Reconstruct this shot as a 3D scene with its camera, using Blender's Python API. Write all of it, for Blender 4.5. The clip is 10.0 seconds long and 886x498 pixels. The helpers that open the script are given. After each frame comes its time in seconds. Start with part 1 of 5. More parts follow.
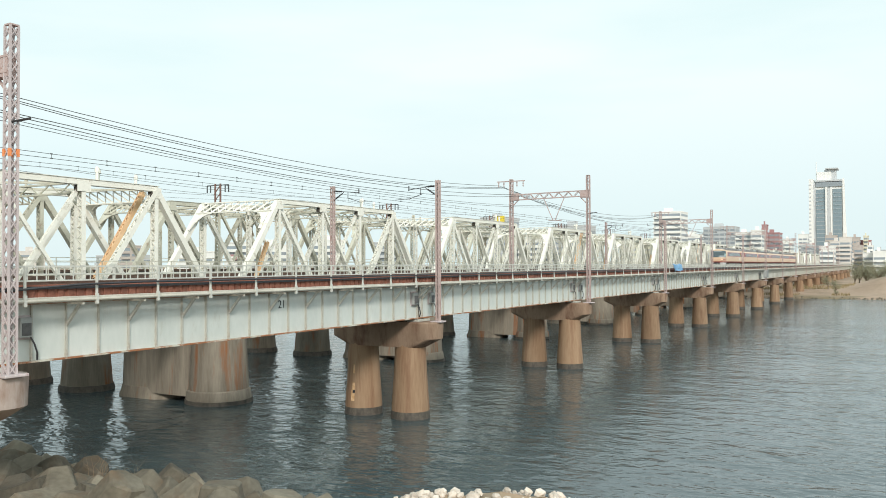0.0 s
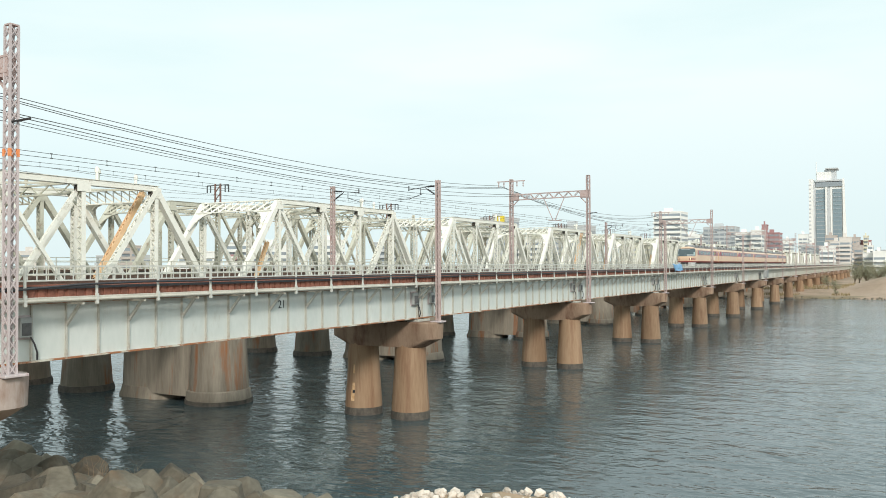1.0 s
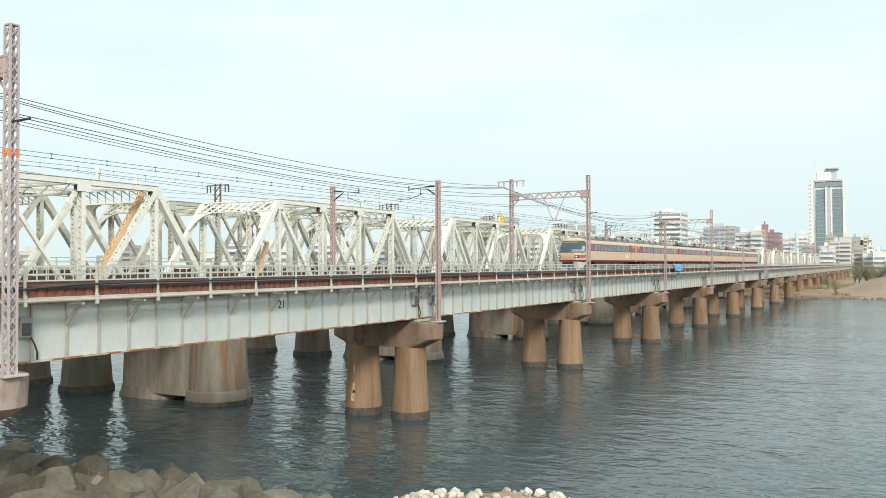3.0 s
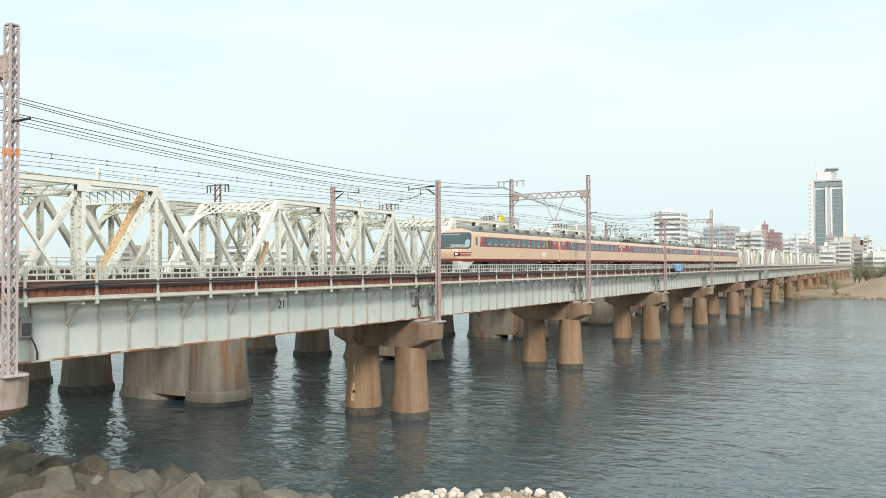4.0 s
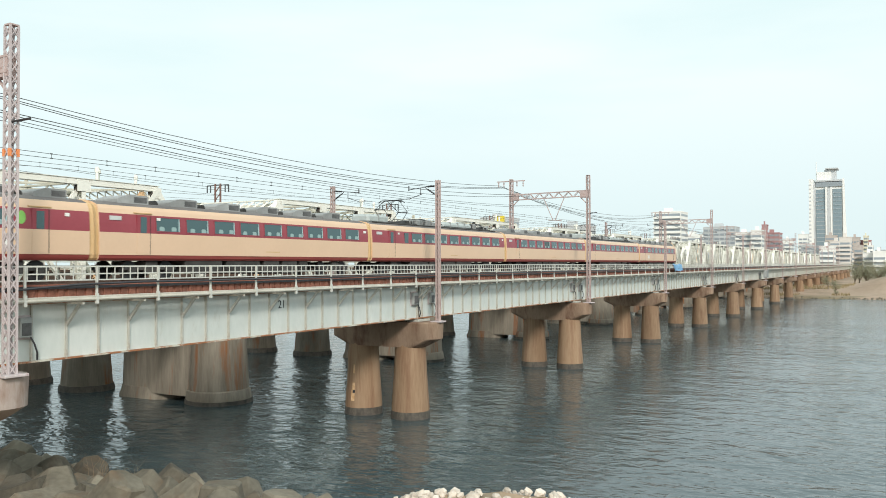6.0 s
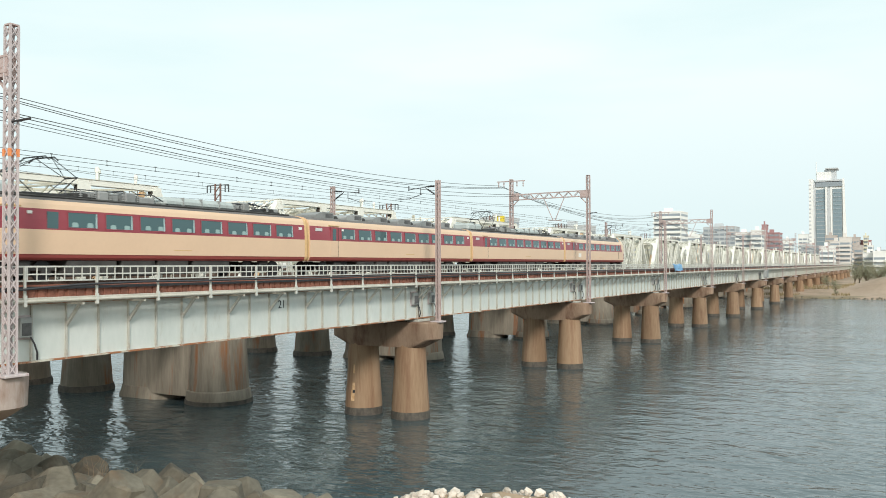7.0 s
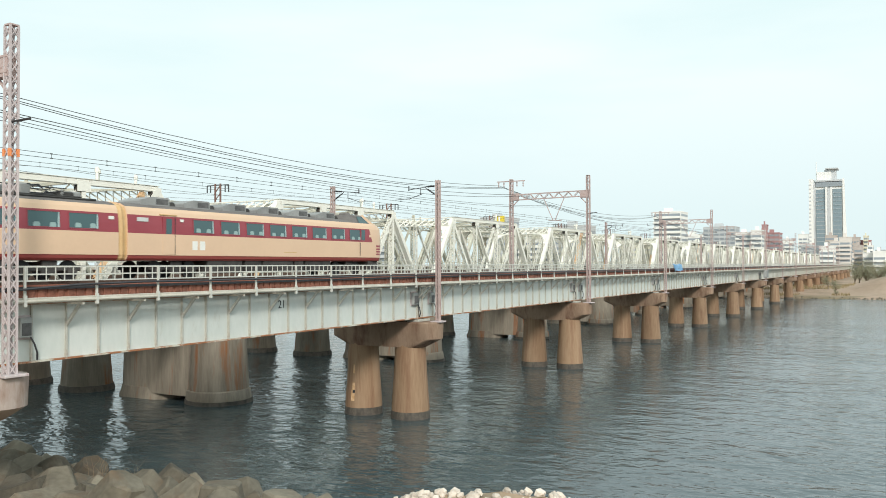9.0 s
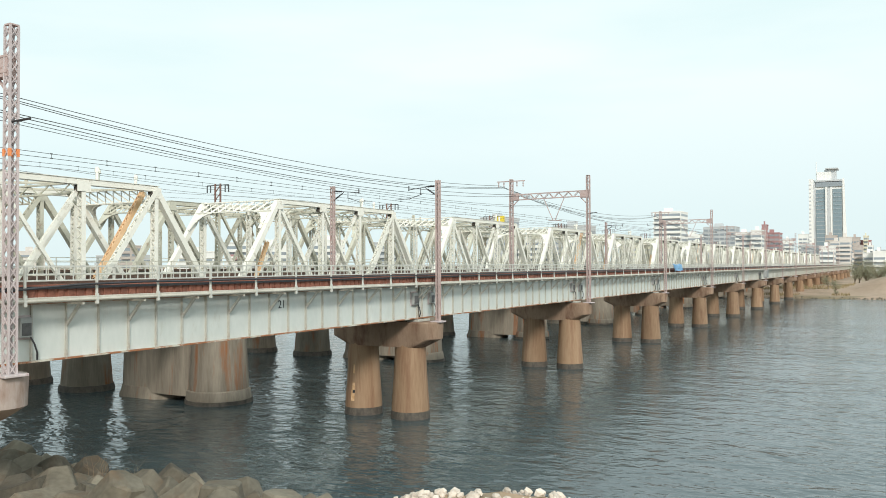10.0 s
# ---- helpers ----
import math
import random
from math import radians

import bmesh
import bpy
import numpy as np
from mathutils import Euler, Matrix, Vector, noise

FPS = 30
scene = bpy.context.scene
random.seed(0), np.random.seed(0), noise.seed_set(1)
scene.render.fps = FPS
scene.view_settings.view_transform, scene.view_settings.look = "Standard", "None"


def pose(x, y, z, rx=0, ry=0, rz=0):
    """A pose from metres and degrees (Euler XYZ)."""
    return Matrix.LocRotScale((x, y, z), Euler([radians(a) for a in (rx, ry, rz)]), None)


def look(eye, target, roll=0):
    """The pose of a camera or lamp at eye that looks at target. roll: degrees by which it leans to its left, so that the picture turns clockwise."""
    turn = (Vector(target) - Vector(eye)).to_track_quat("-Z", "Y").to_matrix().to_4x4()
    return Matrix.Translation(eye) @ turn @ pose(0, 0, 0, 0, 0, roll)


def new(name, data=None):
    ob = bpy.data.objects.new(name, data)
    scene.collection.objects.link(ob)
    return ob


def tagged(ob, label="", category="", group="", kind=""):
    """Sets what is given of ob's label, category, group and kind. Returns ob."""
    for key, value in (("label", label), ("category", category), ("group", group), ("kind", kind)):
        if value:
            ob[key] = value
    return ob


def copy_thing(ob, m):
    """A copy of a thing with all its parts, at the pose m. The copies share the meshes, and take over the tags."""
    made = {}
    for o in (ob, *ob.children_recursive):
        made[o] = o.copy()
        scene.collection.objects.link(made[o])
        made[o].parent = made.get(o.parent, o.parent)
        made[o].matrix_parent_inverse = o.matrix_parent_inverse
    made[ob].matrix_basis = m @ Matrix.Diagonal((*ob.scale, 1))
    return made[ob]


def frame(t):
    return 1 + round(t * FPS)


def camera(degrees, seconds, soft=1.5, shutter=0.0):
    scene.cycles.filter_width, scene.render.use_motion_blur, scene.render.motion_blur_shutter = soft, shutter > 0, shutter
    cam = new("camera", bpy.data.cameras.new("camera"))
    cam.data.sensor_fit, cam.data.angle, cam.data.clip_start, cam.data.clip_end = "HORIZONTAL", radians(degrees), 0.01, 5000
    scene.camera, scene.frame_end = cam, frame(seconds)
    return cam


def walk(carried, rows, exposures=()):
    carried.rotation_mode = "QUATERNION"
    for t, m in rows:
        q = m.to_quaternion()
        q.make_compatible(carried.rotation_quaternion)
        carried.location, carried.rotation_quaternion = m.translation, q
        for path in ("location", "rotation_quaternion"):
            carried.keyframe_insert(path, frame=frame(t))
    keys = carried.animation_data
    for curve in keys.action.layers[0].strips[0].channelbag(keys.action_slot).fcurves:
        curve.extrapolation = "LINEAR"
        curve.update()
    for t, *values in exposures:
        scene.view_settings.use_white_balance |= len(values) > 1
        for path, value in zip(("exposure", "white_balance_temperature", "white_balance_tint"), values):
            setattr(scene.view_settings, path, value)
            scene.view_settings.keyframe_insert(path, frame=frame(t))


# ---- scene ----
cam = camera(56.40, 10.0, soft=0.9, shutter=0.08)
EYE = (0.0, 0.0, 10.441)
VIEW = look(EYE, (-48.567, 87.394, 12.325), -0.166)
walk(cam, [(0.0, VIEW), (10.0, VIEW)], [(0.0, 0.06, 6500, 10), (10.0, 0.06, 6500, 10)])

# ---- world and sun ----
SUN_FROM = Vector((0.58, -0.62, 0.50)).normalized()
world = bpy.data.worlds.new("overcast_sky")
scene.world = world
world.use_nodes = True
wn, wl = world.node_tree.nodes, world.node_tree.links
wn.clear()
w_out, w_bg = wn.new("ShaderNodeOutputWorld"), wn.new("ShaderNodeBackground")
w_sky = wn.new("ShaderNodeTexSky")
w_sky.sky_type, w_sky.sun_disc = "NISHITA", False
w_sky.sun_elevation = math.asin(SUN_FROM.z)
w_sky.sun_rotation = math.atan2(SUN_FROM.x, SUN_FROM.y)
w_dim = wn.new("ShaderNodeMixRGB")
w_dim.blend_type, w_dim.inputs[0].default_value, w_dim.inputs[2].default_value = "MULTIPLY", 1.0, (0.10, 0.10, 0.10, 1)
w_coord, w_map = wn.new("ShaderNodeTexCoord"), wn.new("ShaderNodeMapping")
w_map.inputs["Scale"].default_value = (1.0, 1.0, 5.0)
w_noise, w_ramp = wn.new("ShaderNodeTexNoise"), wn.new("ShaderNodeValToRGB")
w_noise.inputs["Scale"].default_value, w_noise.inputs["Detail"].default_value = 1.6, 5.0
w_ramp.color_ramp.elements[0].position, w_ramp.color_ramp.elements[1].position = 0.38, 0.62
w_ramp.color_ramp.elements[0].color, w_ramp.color_ramp.elements[1].color = (0.79, 0.965, 0.965, 1), (0.93, 1.04, 1.03, 1)
w_mix = wn.new("ShaderNodeMixRGB")
w_mix.inputs[0].default_value = 0.94
w_split, w_rise, w_low = wn.new("ShaderNodeSeparateXYZ"), wn.new("ShaderNodeMapRange"), wn.new("ShaderNodeMixRGB")
w_rise.inputs[1].default_value, w_rise.inputs[2].default_value = 0.0, 0.26
w_rise.interpolation_type = "SMOOTHSTEP"
w_low.inputs[1].default_value = (0.76, 0.905, 0.92, 1)
wl.new(w_coord.outputs["Generated"], w_split.inputs[0])
wl.new(w_split.outputs[2], w_rise.inputs[0])
wl.new(w_rise.outputs[0], w_low.inputs[0])
wl.new(w_ramp.outputs[0], w_low.inputs[2])
wl.new(w_coord.outputs["Generated"], w_map.inputs[0])
wl.new(w_map.outputs[0], w_noise.inputs["Vector"])
wl.new(w_noise.outputs["Fac"], w_ramp.inputs[0])
wl.new(w_sky.outputs[0], w_dim.inputs[1])
wl.new(w_dim.outputs[0], w_mix.inputs[1])
wl.new(w_low.outputs[0], w_mix.inputs[2])
wl.new(w_mix.outputs[0], w_bg.inputs[0])
w_bg.inputs[1].default_value = 1.0
wl.new(w_bg.outputs[0], w_out.inputs[0])

sun = new("sun", bpy.data.lights.new("sun", "SUN"))
sun.data.energy, sun.data.angle, sun.data.color = 2.7, radians(12), (1.0, 0.95, 0.87)
sun.matrix_world = look(SUN_FROM * 200, (0, 0, 0))


# ---- materials ----
def material(name, a, b, rough=0.6, metal=0.0, scale=3.0, bump=0.0, fine=40.0, stretch=(1, 1, 1), stain=None, stain_at=(0.58, 0.72), per_object=0.0, stain_scale=1.2, ior=1.5):
    """Two tones mixed by noise, fine grain, bump, and stains of a third colour."""
    m = bpy.data.materials.new(name)
    m.use_nodes = True
    nt = m.node_tree
    n, l = nt.nodes, nt.links
    p = n["Principled BSDF"]
    co, mp = n.new("ShaderNodeTexCoord"), n.new("ShaderNodeMapping")
    mp.inputs["Scale"].default_value = stretch
    l.new(co.outputs["Object"], mp.inputs[0])
    if per_object:
        info, add = n.new("ShaderNodeObjectInfo"), n.new("ShaderNodeVectorMath")
        mul = n.new("ShaderNodeMath")
        mul.operation, mul.inputs[1].default_value = "MULTIPLY", 37.0
        add.operation = "ADD"
        l.new(info.outputs["Random"], mul.inputs[0])
        l.new(mp.outputs[0], add.inputs[0])
        l.new(mul.outputs[0], add.inputs[1])
        vec = add.outputs[0]
    else:
        vec = mp.outputs[0]
    big, small = n.new("ShaderNodeTexNoise"), n.new("ShaderNodeTexNoise")
    big.inputs["Scale"].default_value, big.inputs["Detail"].default_value = scale, 6.0
    small.inputs["Scale"].default_value, small.inputs["Detail"].default_value = fine, 4.0
    l.new(vec, big.inputs["Vector"])
    l.new(vec, small.inputs["Vector"])
    mixf = n.new("ShaderNodeMixRGB")
    mixf.inputs[0].default_value = 0.3
    l.new(big.outputs["Fac"], mixf.inputs[1])
    l.new(small.outputs["Fac"], mixf.inputs[2])
    ramp = n.new("ShaderNodeValToRGB")
    ramp.color_ramp.elements[0].position, ramp.color_ramp.elements[1].position = 0.35, 0.65
    ramp.color_ramp.elements[0].color, ramp.color_ramp.elements[1].color = (*a, 1), (*b, 1)
    l.new(mixf.outputs[0], ramp.inputs[0])
    col = ramp.outputs[0]
    if stain:
        st, sr, sm = n.new("ShaderNodeTexNoise"), n.new("ShaderNodeValToRGB"), n.new("ShaderNodeMixRGB")
        st.inputs["Scale"].default_value, st.inputs["Detail"].default_value = stain_scale, 8.0
        st.inputs["Roughness"].default_value = 0.65
        sr.color_ramp.elements[0].position, sr.color_ramp.elements[1].position = stain_at
        sr.color_ramp.elements[0].color, sr.color_ramp.elements[1].color = (0, 0, 0, 1), (1, 1, 1, 1)
        l.new(vec, st.inputs["Vector"])
        l.new(st.outputs["Fac"], sr.inputs[0])
        l.new(sr.outputs[0], sm.inputs[0])
        l.new(col, sm.inputs[1])
        sm.inputs[2].default_value = (*stain, 1)
        col = sm.outputs[0]
    if per_object:
        info2, hsv, rng = n.new("ShaderNodeObjectInfo"), n.new("ShaderNodeHueSaturation"), n.new("ShaderNodeMapRange")
        rng.inputs[3].default_value, rng.inputs[4].default_value = 1 - per_object, 1 + per_object
        l.new(info2.outputs["Random"], rng.inputs[0])
        l.new(rng.outputs[0], hsv.inputs["Value"])
        l.new(col, hsv.inputs["Color"])
        col = hsv.outputs[0]
    l.new(col, p.inputs["Base Color"])
    p.inputs["Roughness"].default_value, p.inputs["Metallic"].default_value, p.inputs["IOR"].default_value = rough, metal, ior
    if bump:
        bp = n.new("ShaderNodeBump")
        bp.inputs["Strength"].default_value, bp.inputs["Distance"].default_value = bump, 0.02
        l.new(small.outputs["Fac"], bp.inputs["Height"])
        l.new(bp.outputs[0], p.inputs["Normal"])
    return m


def glow(name, colour, power):
    m = bpy.data.materials.new(name)
    m.use_nodes = True
    p = m.node_tree.nodes["Principled BSDF"]
    p.inputs["Base Color"].default_value = (*colour, 1)
    p.inputs["Emission Color"].default_value, p.inputs["Emission Strength"].default_value = (*colour, 1), power
    return m


RUST = (0.22, 0.075, 0.03)
truss_paint = material("truss_paint", (0.79, 0.775, 0.69), (0.87, 0.855, 0.78), 0.5, scale=0.7, fine=9, stain=(0.30, 0.23, 0.15), stain_at=(0.57, 0.78), bump=0.1, stain_scale=1.6)
# Stained truss paint, darkened to put shade on rear and inner parts.
truss_shade_paint = material("truss_in_shade", (0.47, 0.455, 0.37), (0.60, 0.585, 0.49), 0.6, scale=0.7, fine=9, stain=(0.27, 0.18, 0.11), stain_at=(0.56, 0.76), bump=0.1)
truss_orange = material("primer_orange", (0.78, 0.50, 0.27), (0.86, 0.60, 0.37), 0.6, scale=0.8, fine=9)
girder_paint = material("girder_paint", (0.53, 0.57, 0.54), (0.64, 0.67, 0.64), 0.45, scale=0.35, fine=5, stain=(0.40, 0.38, 0.30), stain_at=(0.60, 0.85), stretch=(1, 1, 0.4), bump=0.05, stain_scale=0.9)
girder_edge = material("girder_bottom_flange", (0.50, 0.49, 0.42), (0.60, 0.58, 0.50), 0.6, scale=0.7, fine=7, stain=(0.32, 0.13, 0.055), stain_at=(0.40, 0.52), bump=0.2)
stiffener_paint = material("stiffener_paint", (0.42, 0.415, 0.365), (0.53, 0.52, 0.47), 0.55, scale=1.5, fine=12, stain=(0.27, 0.16, 0.10), stain_at=(0.56, 0.78))
fence_paint = material("fence_paint", (0.50, 0.50, 0.46), (0.63, 0.63, 0.58), 0.5, scale=3, fine=30, stain=RUST, stain_at=(0.68, 0.82))
beam_paint = material("walkway_edge_paint", (0.44, 0.42, 0.36), (0.60, 0.57, 0.50), 0.6, scale=1, fine=10, stain=RUST, stain_at=(0.60, 0.8))
rust_red = material("rust_red_sleeper_end", (0.22, 0.085, 0.058), (0.33, 0.14, 0.095), 0.8, scale=3, fine=20, bump=0.4, per_object=0.18)
mast_paint = material("mast_paint", (0.41, 0.305, 0.285), (0.52, 0.41, 0.385), 0.6, scale=1.2, fine=12, stain=(0.26, 0.10, 0.06), stain_at=(0.58, 0.75))
mast_light = material("mast_galvanised", (0.45, 0.39, 0.39), (0.57, 0.50, 0.50), 0.55, scale=1.2, fine=12, stain=(0.30, 0.15, 0.11), stain_at=(0.62, 0.78))
mast_orange = material("warning_orange", (0.72, 0.20, 0.06), (0.85, 0.32, 0.12), 0.55)
dark_metal = material("dark_metal", (0.03, 0.03, 0.035), (0.06, 0.06, 0.06), 0.5, metal=0.3, scale=4)
wire_dark = material("wire_dark", (0.07, 0.08, 0.08), (0.11, 0.12, 0.12), 0.6)
cable_black = material("cable_black", (0.03, 0.03, 0.035), (0.05, 0.05, 0.055), 0.5)
rail_steel = material("rail_steel", (0.14, 0.09, 0.07), (0.22, 0.15, 0.12), 0.5, metal=0.6, scale=5)
pier_concrete = material("pier_concrete", (0.235, 0.146, 0.084), (0.345, 0.232, 0.146), 0.85, scale=0.9, fine=11, stretch=(1, 1, 0.09), stain=(0.15, 0.06, 0.032), stain_at=(0.48, 0.84), bump=0.35, per_object=0.16, stain_scale=1.9)
pier_cap_concrete = material("pier_cap_concrete", (0.23, 0.15, 0.10), (0.34, 0.24, 0.17), 0.85, scale=0.9, fine=9, stretch=(1, 1, 0.3), stain=(0.13, 0.06, 0.035), stain_at=(0.48, 0.70), bump=0.35, per_object=0.08)
pale_cap_concrete = material("pale_cap_concrete", (0.34, 0.27, 0.24), (0.43, 0.36, 0.32), 0.85, scale=0.9, fine=9, stretch=(1, 1, 0.3), stain=(0.24, 0.15, 0.11), stain_at=(0.54, 0.74), bump=0.35)
pier_tide = material("tide_mark", (0.045, 0.04, 0.034), (0.13, 0.11, 0.088), 0.75, scale=3, fine=14, bump=0.5, stretch=(1, 1, 0.5))
old_pier = material("old_pier_concrete", (0.16, 0.135, 0.105), (0.28, 0.245, 0.195), 0.9, scale=1.3, fine=9, stretch=(1, 1, 0.11), stain=(0.25, 0.105, 0.045), stain_at=(0.54, 0.66), bump=0.35, per_object=0.10, stain_scale=0.9)
rock_concrete = material("armour_concrete", (0.085, 0.075, 0.056), (0.20, 0.178, 0.135), 0.9, scale=0.9, fine=10, stain=(0.13, 0.08, 0.045), stain_at=(0.52, 0.75), bump=0.5, per_object=0.28)
rubble_stone = material("rubble_stone", (0.50, 0.41, 0.33), (0.68, 0.62, 0.55), 0.9, scale=2.5, fine=18, bump=0.5, per_object=0.2)
box_light = material("box_light", (0.30, 0.31, 0.30), (0.42, 0.43, 0.42), 0.6, scale=2)
box_grey = material("box_grey", (0.16, 0.17, 0.17), (0.26, 0.27, 0.27), 0.6, scale=2)
sheet_blue = material("blue_sheet", (0.10, 0.27, 0.48), (0.20, 0.40, 0.62), 0.5, scale=2)
rust_dark = material("rust_dark", (0.16, 0.085, 0.07), (0.24, 0.135, 0.11), 0.85, scale=2)
spall = material("spalled_concrete", (0.50, 0.28, 0.12), (0.68, 0.48, 0.29), 0.9, scale=4, fine=16)
asphalt_dark = material("timber_deck", (0.05, 0.045, 0.04), (0.10, 0.085, 0.07), 0.9, scale=2)

train_cream = material("train_cream", (0.655, 0.46, 0.315), (0.70, 0.495, 0.34), 0.32, scale=0.5, fine=6)
train_red = material("train_red", (0.27, 0.042, 0.058), (0.31, 0.055, 0.072), 0.32, scale=0.6, fine=6)
train_lower_red = material("train_lower_red", (0.27, 0.055, 0.05), (0.32, 0.075, 0.065), 0.4, scale=0.6, fine=6)
train_roof = material("train_roof", (0.115, 0.105, 0.10), (0.18, 0.165, 0.155), 0.75, scale=0.8, fine=10, bump=0.1)
train_unit = material("roof_unit_grey", (0.23, 0.235, 0.23), (0.33, 0.335, 0.33), 0.6, scale=1.0, fine=10, stain=(0.12, 0.11, 0.10), stain_at=(0.6, 0.8), per_object=0.2)
train_hood = material("gangway_hood", (0.54, 0.35, 0.16), (0.62, 0.42, 0.22), 0.6, scale=1.0, fine=8, stain=(0.30, 0.16, 0.06), stain_at=(0.62, 0.78))
train_under = material("underframe_grey", (0.028, 0.027, 0.026), (0.07, 0.068, 0.064), 0.75, scale=1.5, fine=10, per_object=0.3)
train_white = material("train_white", (0.74, 0.74, 0.70), (0.82, 0.82, 0.78), 0.4)
train_green = material("car_mark_green", (0.22, 0.52, 0.10), (0.28, 0.60, 0.14), 0.4)
cover_grey = material("cover_grey", (0.36, 0.40, 0.39), (0.46, 0.50, 0.49), 0.55, scale=1.0, fine=8, stain=(0.2, 0.19, 0.17), stain_at=(0.6, 0.8))
skirt_grey = material("skirt_grey", (0.48, 0.49, 0.48), (0.60, 0.61, 0.60), 0.5)
cab_grey = material("cab_grey", (0.22, 0.25, 0.26), (0.34, 0.38, 0.38), 0.7, scale=2)
grille_grey = material("grille_grey", (0.07, 0.07, 0.07), (0.14, 0.14, 0.14), 0.7, scale=4)
pale_teal_mat = material("curtain", (0.30, 0.42, 0.43), (0.42, 0.54, 0.54), 0.9, scale=3)
seat_cloth = material("seat_cloth", (0.22, 0.33, 0.33), (0.34, 0.46, 0.45), 0.9)
headlight = glow("headlight_glow", (1.0, 0.70, 0.42), 2.2)


def glass_material(name, tint, rough=0.05):
    m = bpy.data.materials.new(name)
    m.use_nodes = True
    nt = m.node_tree
    p = nt.nodes["Principled BSDF"]
    no, ramp = nt.nodes.new("ShaderNodeTexNoise"), nt.nodes.new("ShaderNodeValToRGB")
    no.inputs["Scale"].default_value = 0.8
    ramp.color_ramp.elements[0].color = (tint[0] * 0.8, tint[1] * 0.8, tint[2] * 0.8, 1)
    ramp.color_ramp.elements[1].color = (*tint, 1)
    co = nt.nodes.new("ShaderNodeTexCoord")
    nt.links.new(co.outputs["Object"], no.inputs["Vector"])
    nt.links.new(no.outputs["Fac"], ramp.inputs[0])
    nt.links.new(ramp.outputs[0], p.inputs["Base Color"])
    p.inputs["Roughness"].default_value, p.inputs["IOR"].default_value = rough, 1.5
    return m


train_glass = glass_material("train_glass", (0.065, 0.125, 0.135))
screen_glass = glass_material("windscreen_glass", (0.075, 0.105, 0.115), 0.03)
tower_glass = glass_material("tower_glass", (0.24, 0.31, 0.345), 0.12)
# Base colour raised to put distance haze into the far windows.
far_window = glass_material("far_window", (0.30, 0.34, 0.37), 0.3)


def water_material():
    m = bpy.data.materials.new("river_water")
    m.use_nodes = True
    nt = m.node_tree
    n, l = nt.nodes, nt.links
    p = n["Principled BSDF"]
    p.inputs["Base Color"].default_value = (0.048, 0.073, 0.080, 1)
    p.inputs["Roughness"].default_value, p.inputs["IOR"].default_value = 0.13, 1.42
    co = n.new("ShaderNodeTexCoord")
    heights = []
    for sx, sy, turn, scale, dist, weight in ((1.0, 1.6, 28, 0.30, 0.3, 1.0), (1.0, 1.6, 46, 0.90, 0.5, 0.50), (1.0, 1.4, 12, 2.2, 0.4, 0.15), (1.0, 1.5, 30, 0.05, 0.5, 0.0)):
        mp, no = n.new("ShaderNodeMapping"), n.new("ShaderNodeTexNoise")
        mp.inputs["Scale"].default_value = (sx, sy, 1)
        mp.inputs["Rotation"].default_value = (0, 0, radians(turn))
        no.inputs["Scale"].default_value, no.inputs["Detail"].default_value, no.inputs["Distortion"].default_value = scale, 1.5, dist
        l.new(co.outputs["Object"], mp.inputs[0])
        l.new(mp.outputs[0], no.inputs["Vector"])
        mu = n.new("ShaderNodeMath")
        mu.operation, mu.inputs[1].default_value = "MULTIPLY", weight
        l.new(no.outputs["Fac"], mu.inputs[0])
        heights.append((mu, no))
    a1, a2 = n.new("ShaderNodeMath"), n.new("ShaderNodeMath")
    l.new(heights[0][0].outputs[0], a1.inputs[0])
    l.new(heights[1][0].outputs[0], a1.inputs[1])
    l.new(a1.outputs[0], a2.inputs[0])
    l.new(heights[2][0].outputs[0], a2.inputs[1])
    gust, power = n.new("ShaderNodeMapRange"), n.new("ShaderNodeMath")
    gust.inputs[1].default_value, gust.inputs[2].default_value = 0.35, 0.65
    gust.inputs[3].default_value, gust.inputs[4].default_value = 0.55, 1.0
    l.new(heights[3][1].outputs["Fac"], gust.inputs[0])
    power.operation = "MULTIPLY"
    l.new(a2.outputs[0], power.inputs[0])
    l.new(gust.outputs[0], power.inputs[1])
    bp = n.new("ShaderNodeBump")
    bp.inputs["Strength"].default_value, bp.inputs["Distance"].default_value = 1.0, 0.22
    l.new(power.outputs[0], bp.inputs["Height"])
    l.new(bp.outputs[0], p.inputs["Normal"])
    return m


river_water = water_material()
bank_soil = material("bank_soil", (0.31, 0.225, 0.16), (0.42, 0.315, 0.235), 0.95, scale=0.06, fine=0.9, stain=(0.21, 0.165, 0.10), stain_at=(0.48, 0.62), bump=0.4, stain_scale=0.05)
weed_mat = material("dry_stalk", (0.16, 0.115, 0.075), (0.25, 0.185, 0.125), 0.95, scale=3)
reed_mat = material("dry_reeds", (0.22, 0.17, 0.09), (0.36, 0.28, 0.16), 0.95, scale=0.5, fine=3)
leaf_mat = material("early_spring_leaves", (0.21, 0.215, 0.135), (0.33, 0.315, 0.215), 0.85, scale=0.4, fine=3)
bark_mat = material("bark", (0.12, 0.09, 0.06), (0.20, 0.16, 0.11), 0.9)


def plain_wall(name, c):
    return material(name, tuple(v * 0.9 for v in c), c, 0.8, scale=0.06, fine=0.5, stain=tuple(v * 0.8 for v in c), stain_at=(0.6, 0.9), stain_scale=0.1)


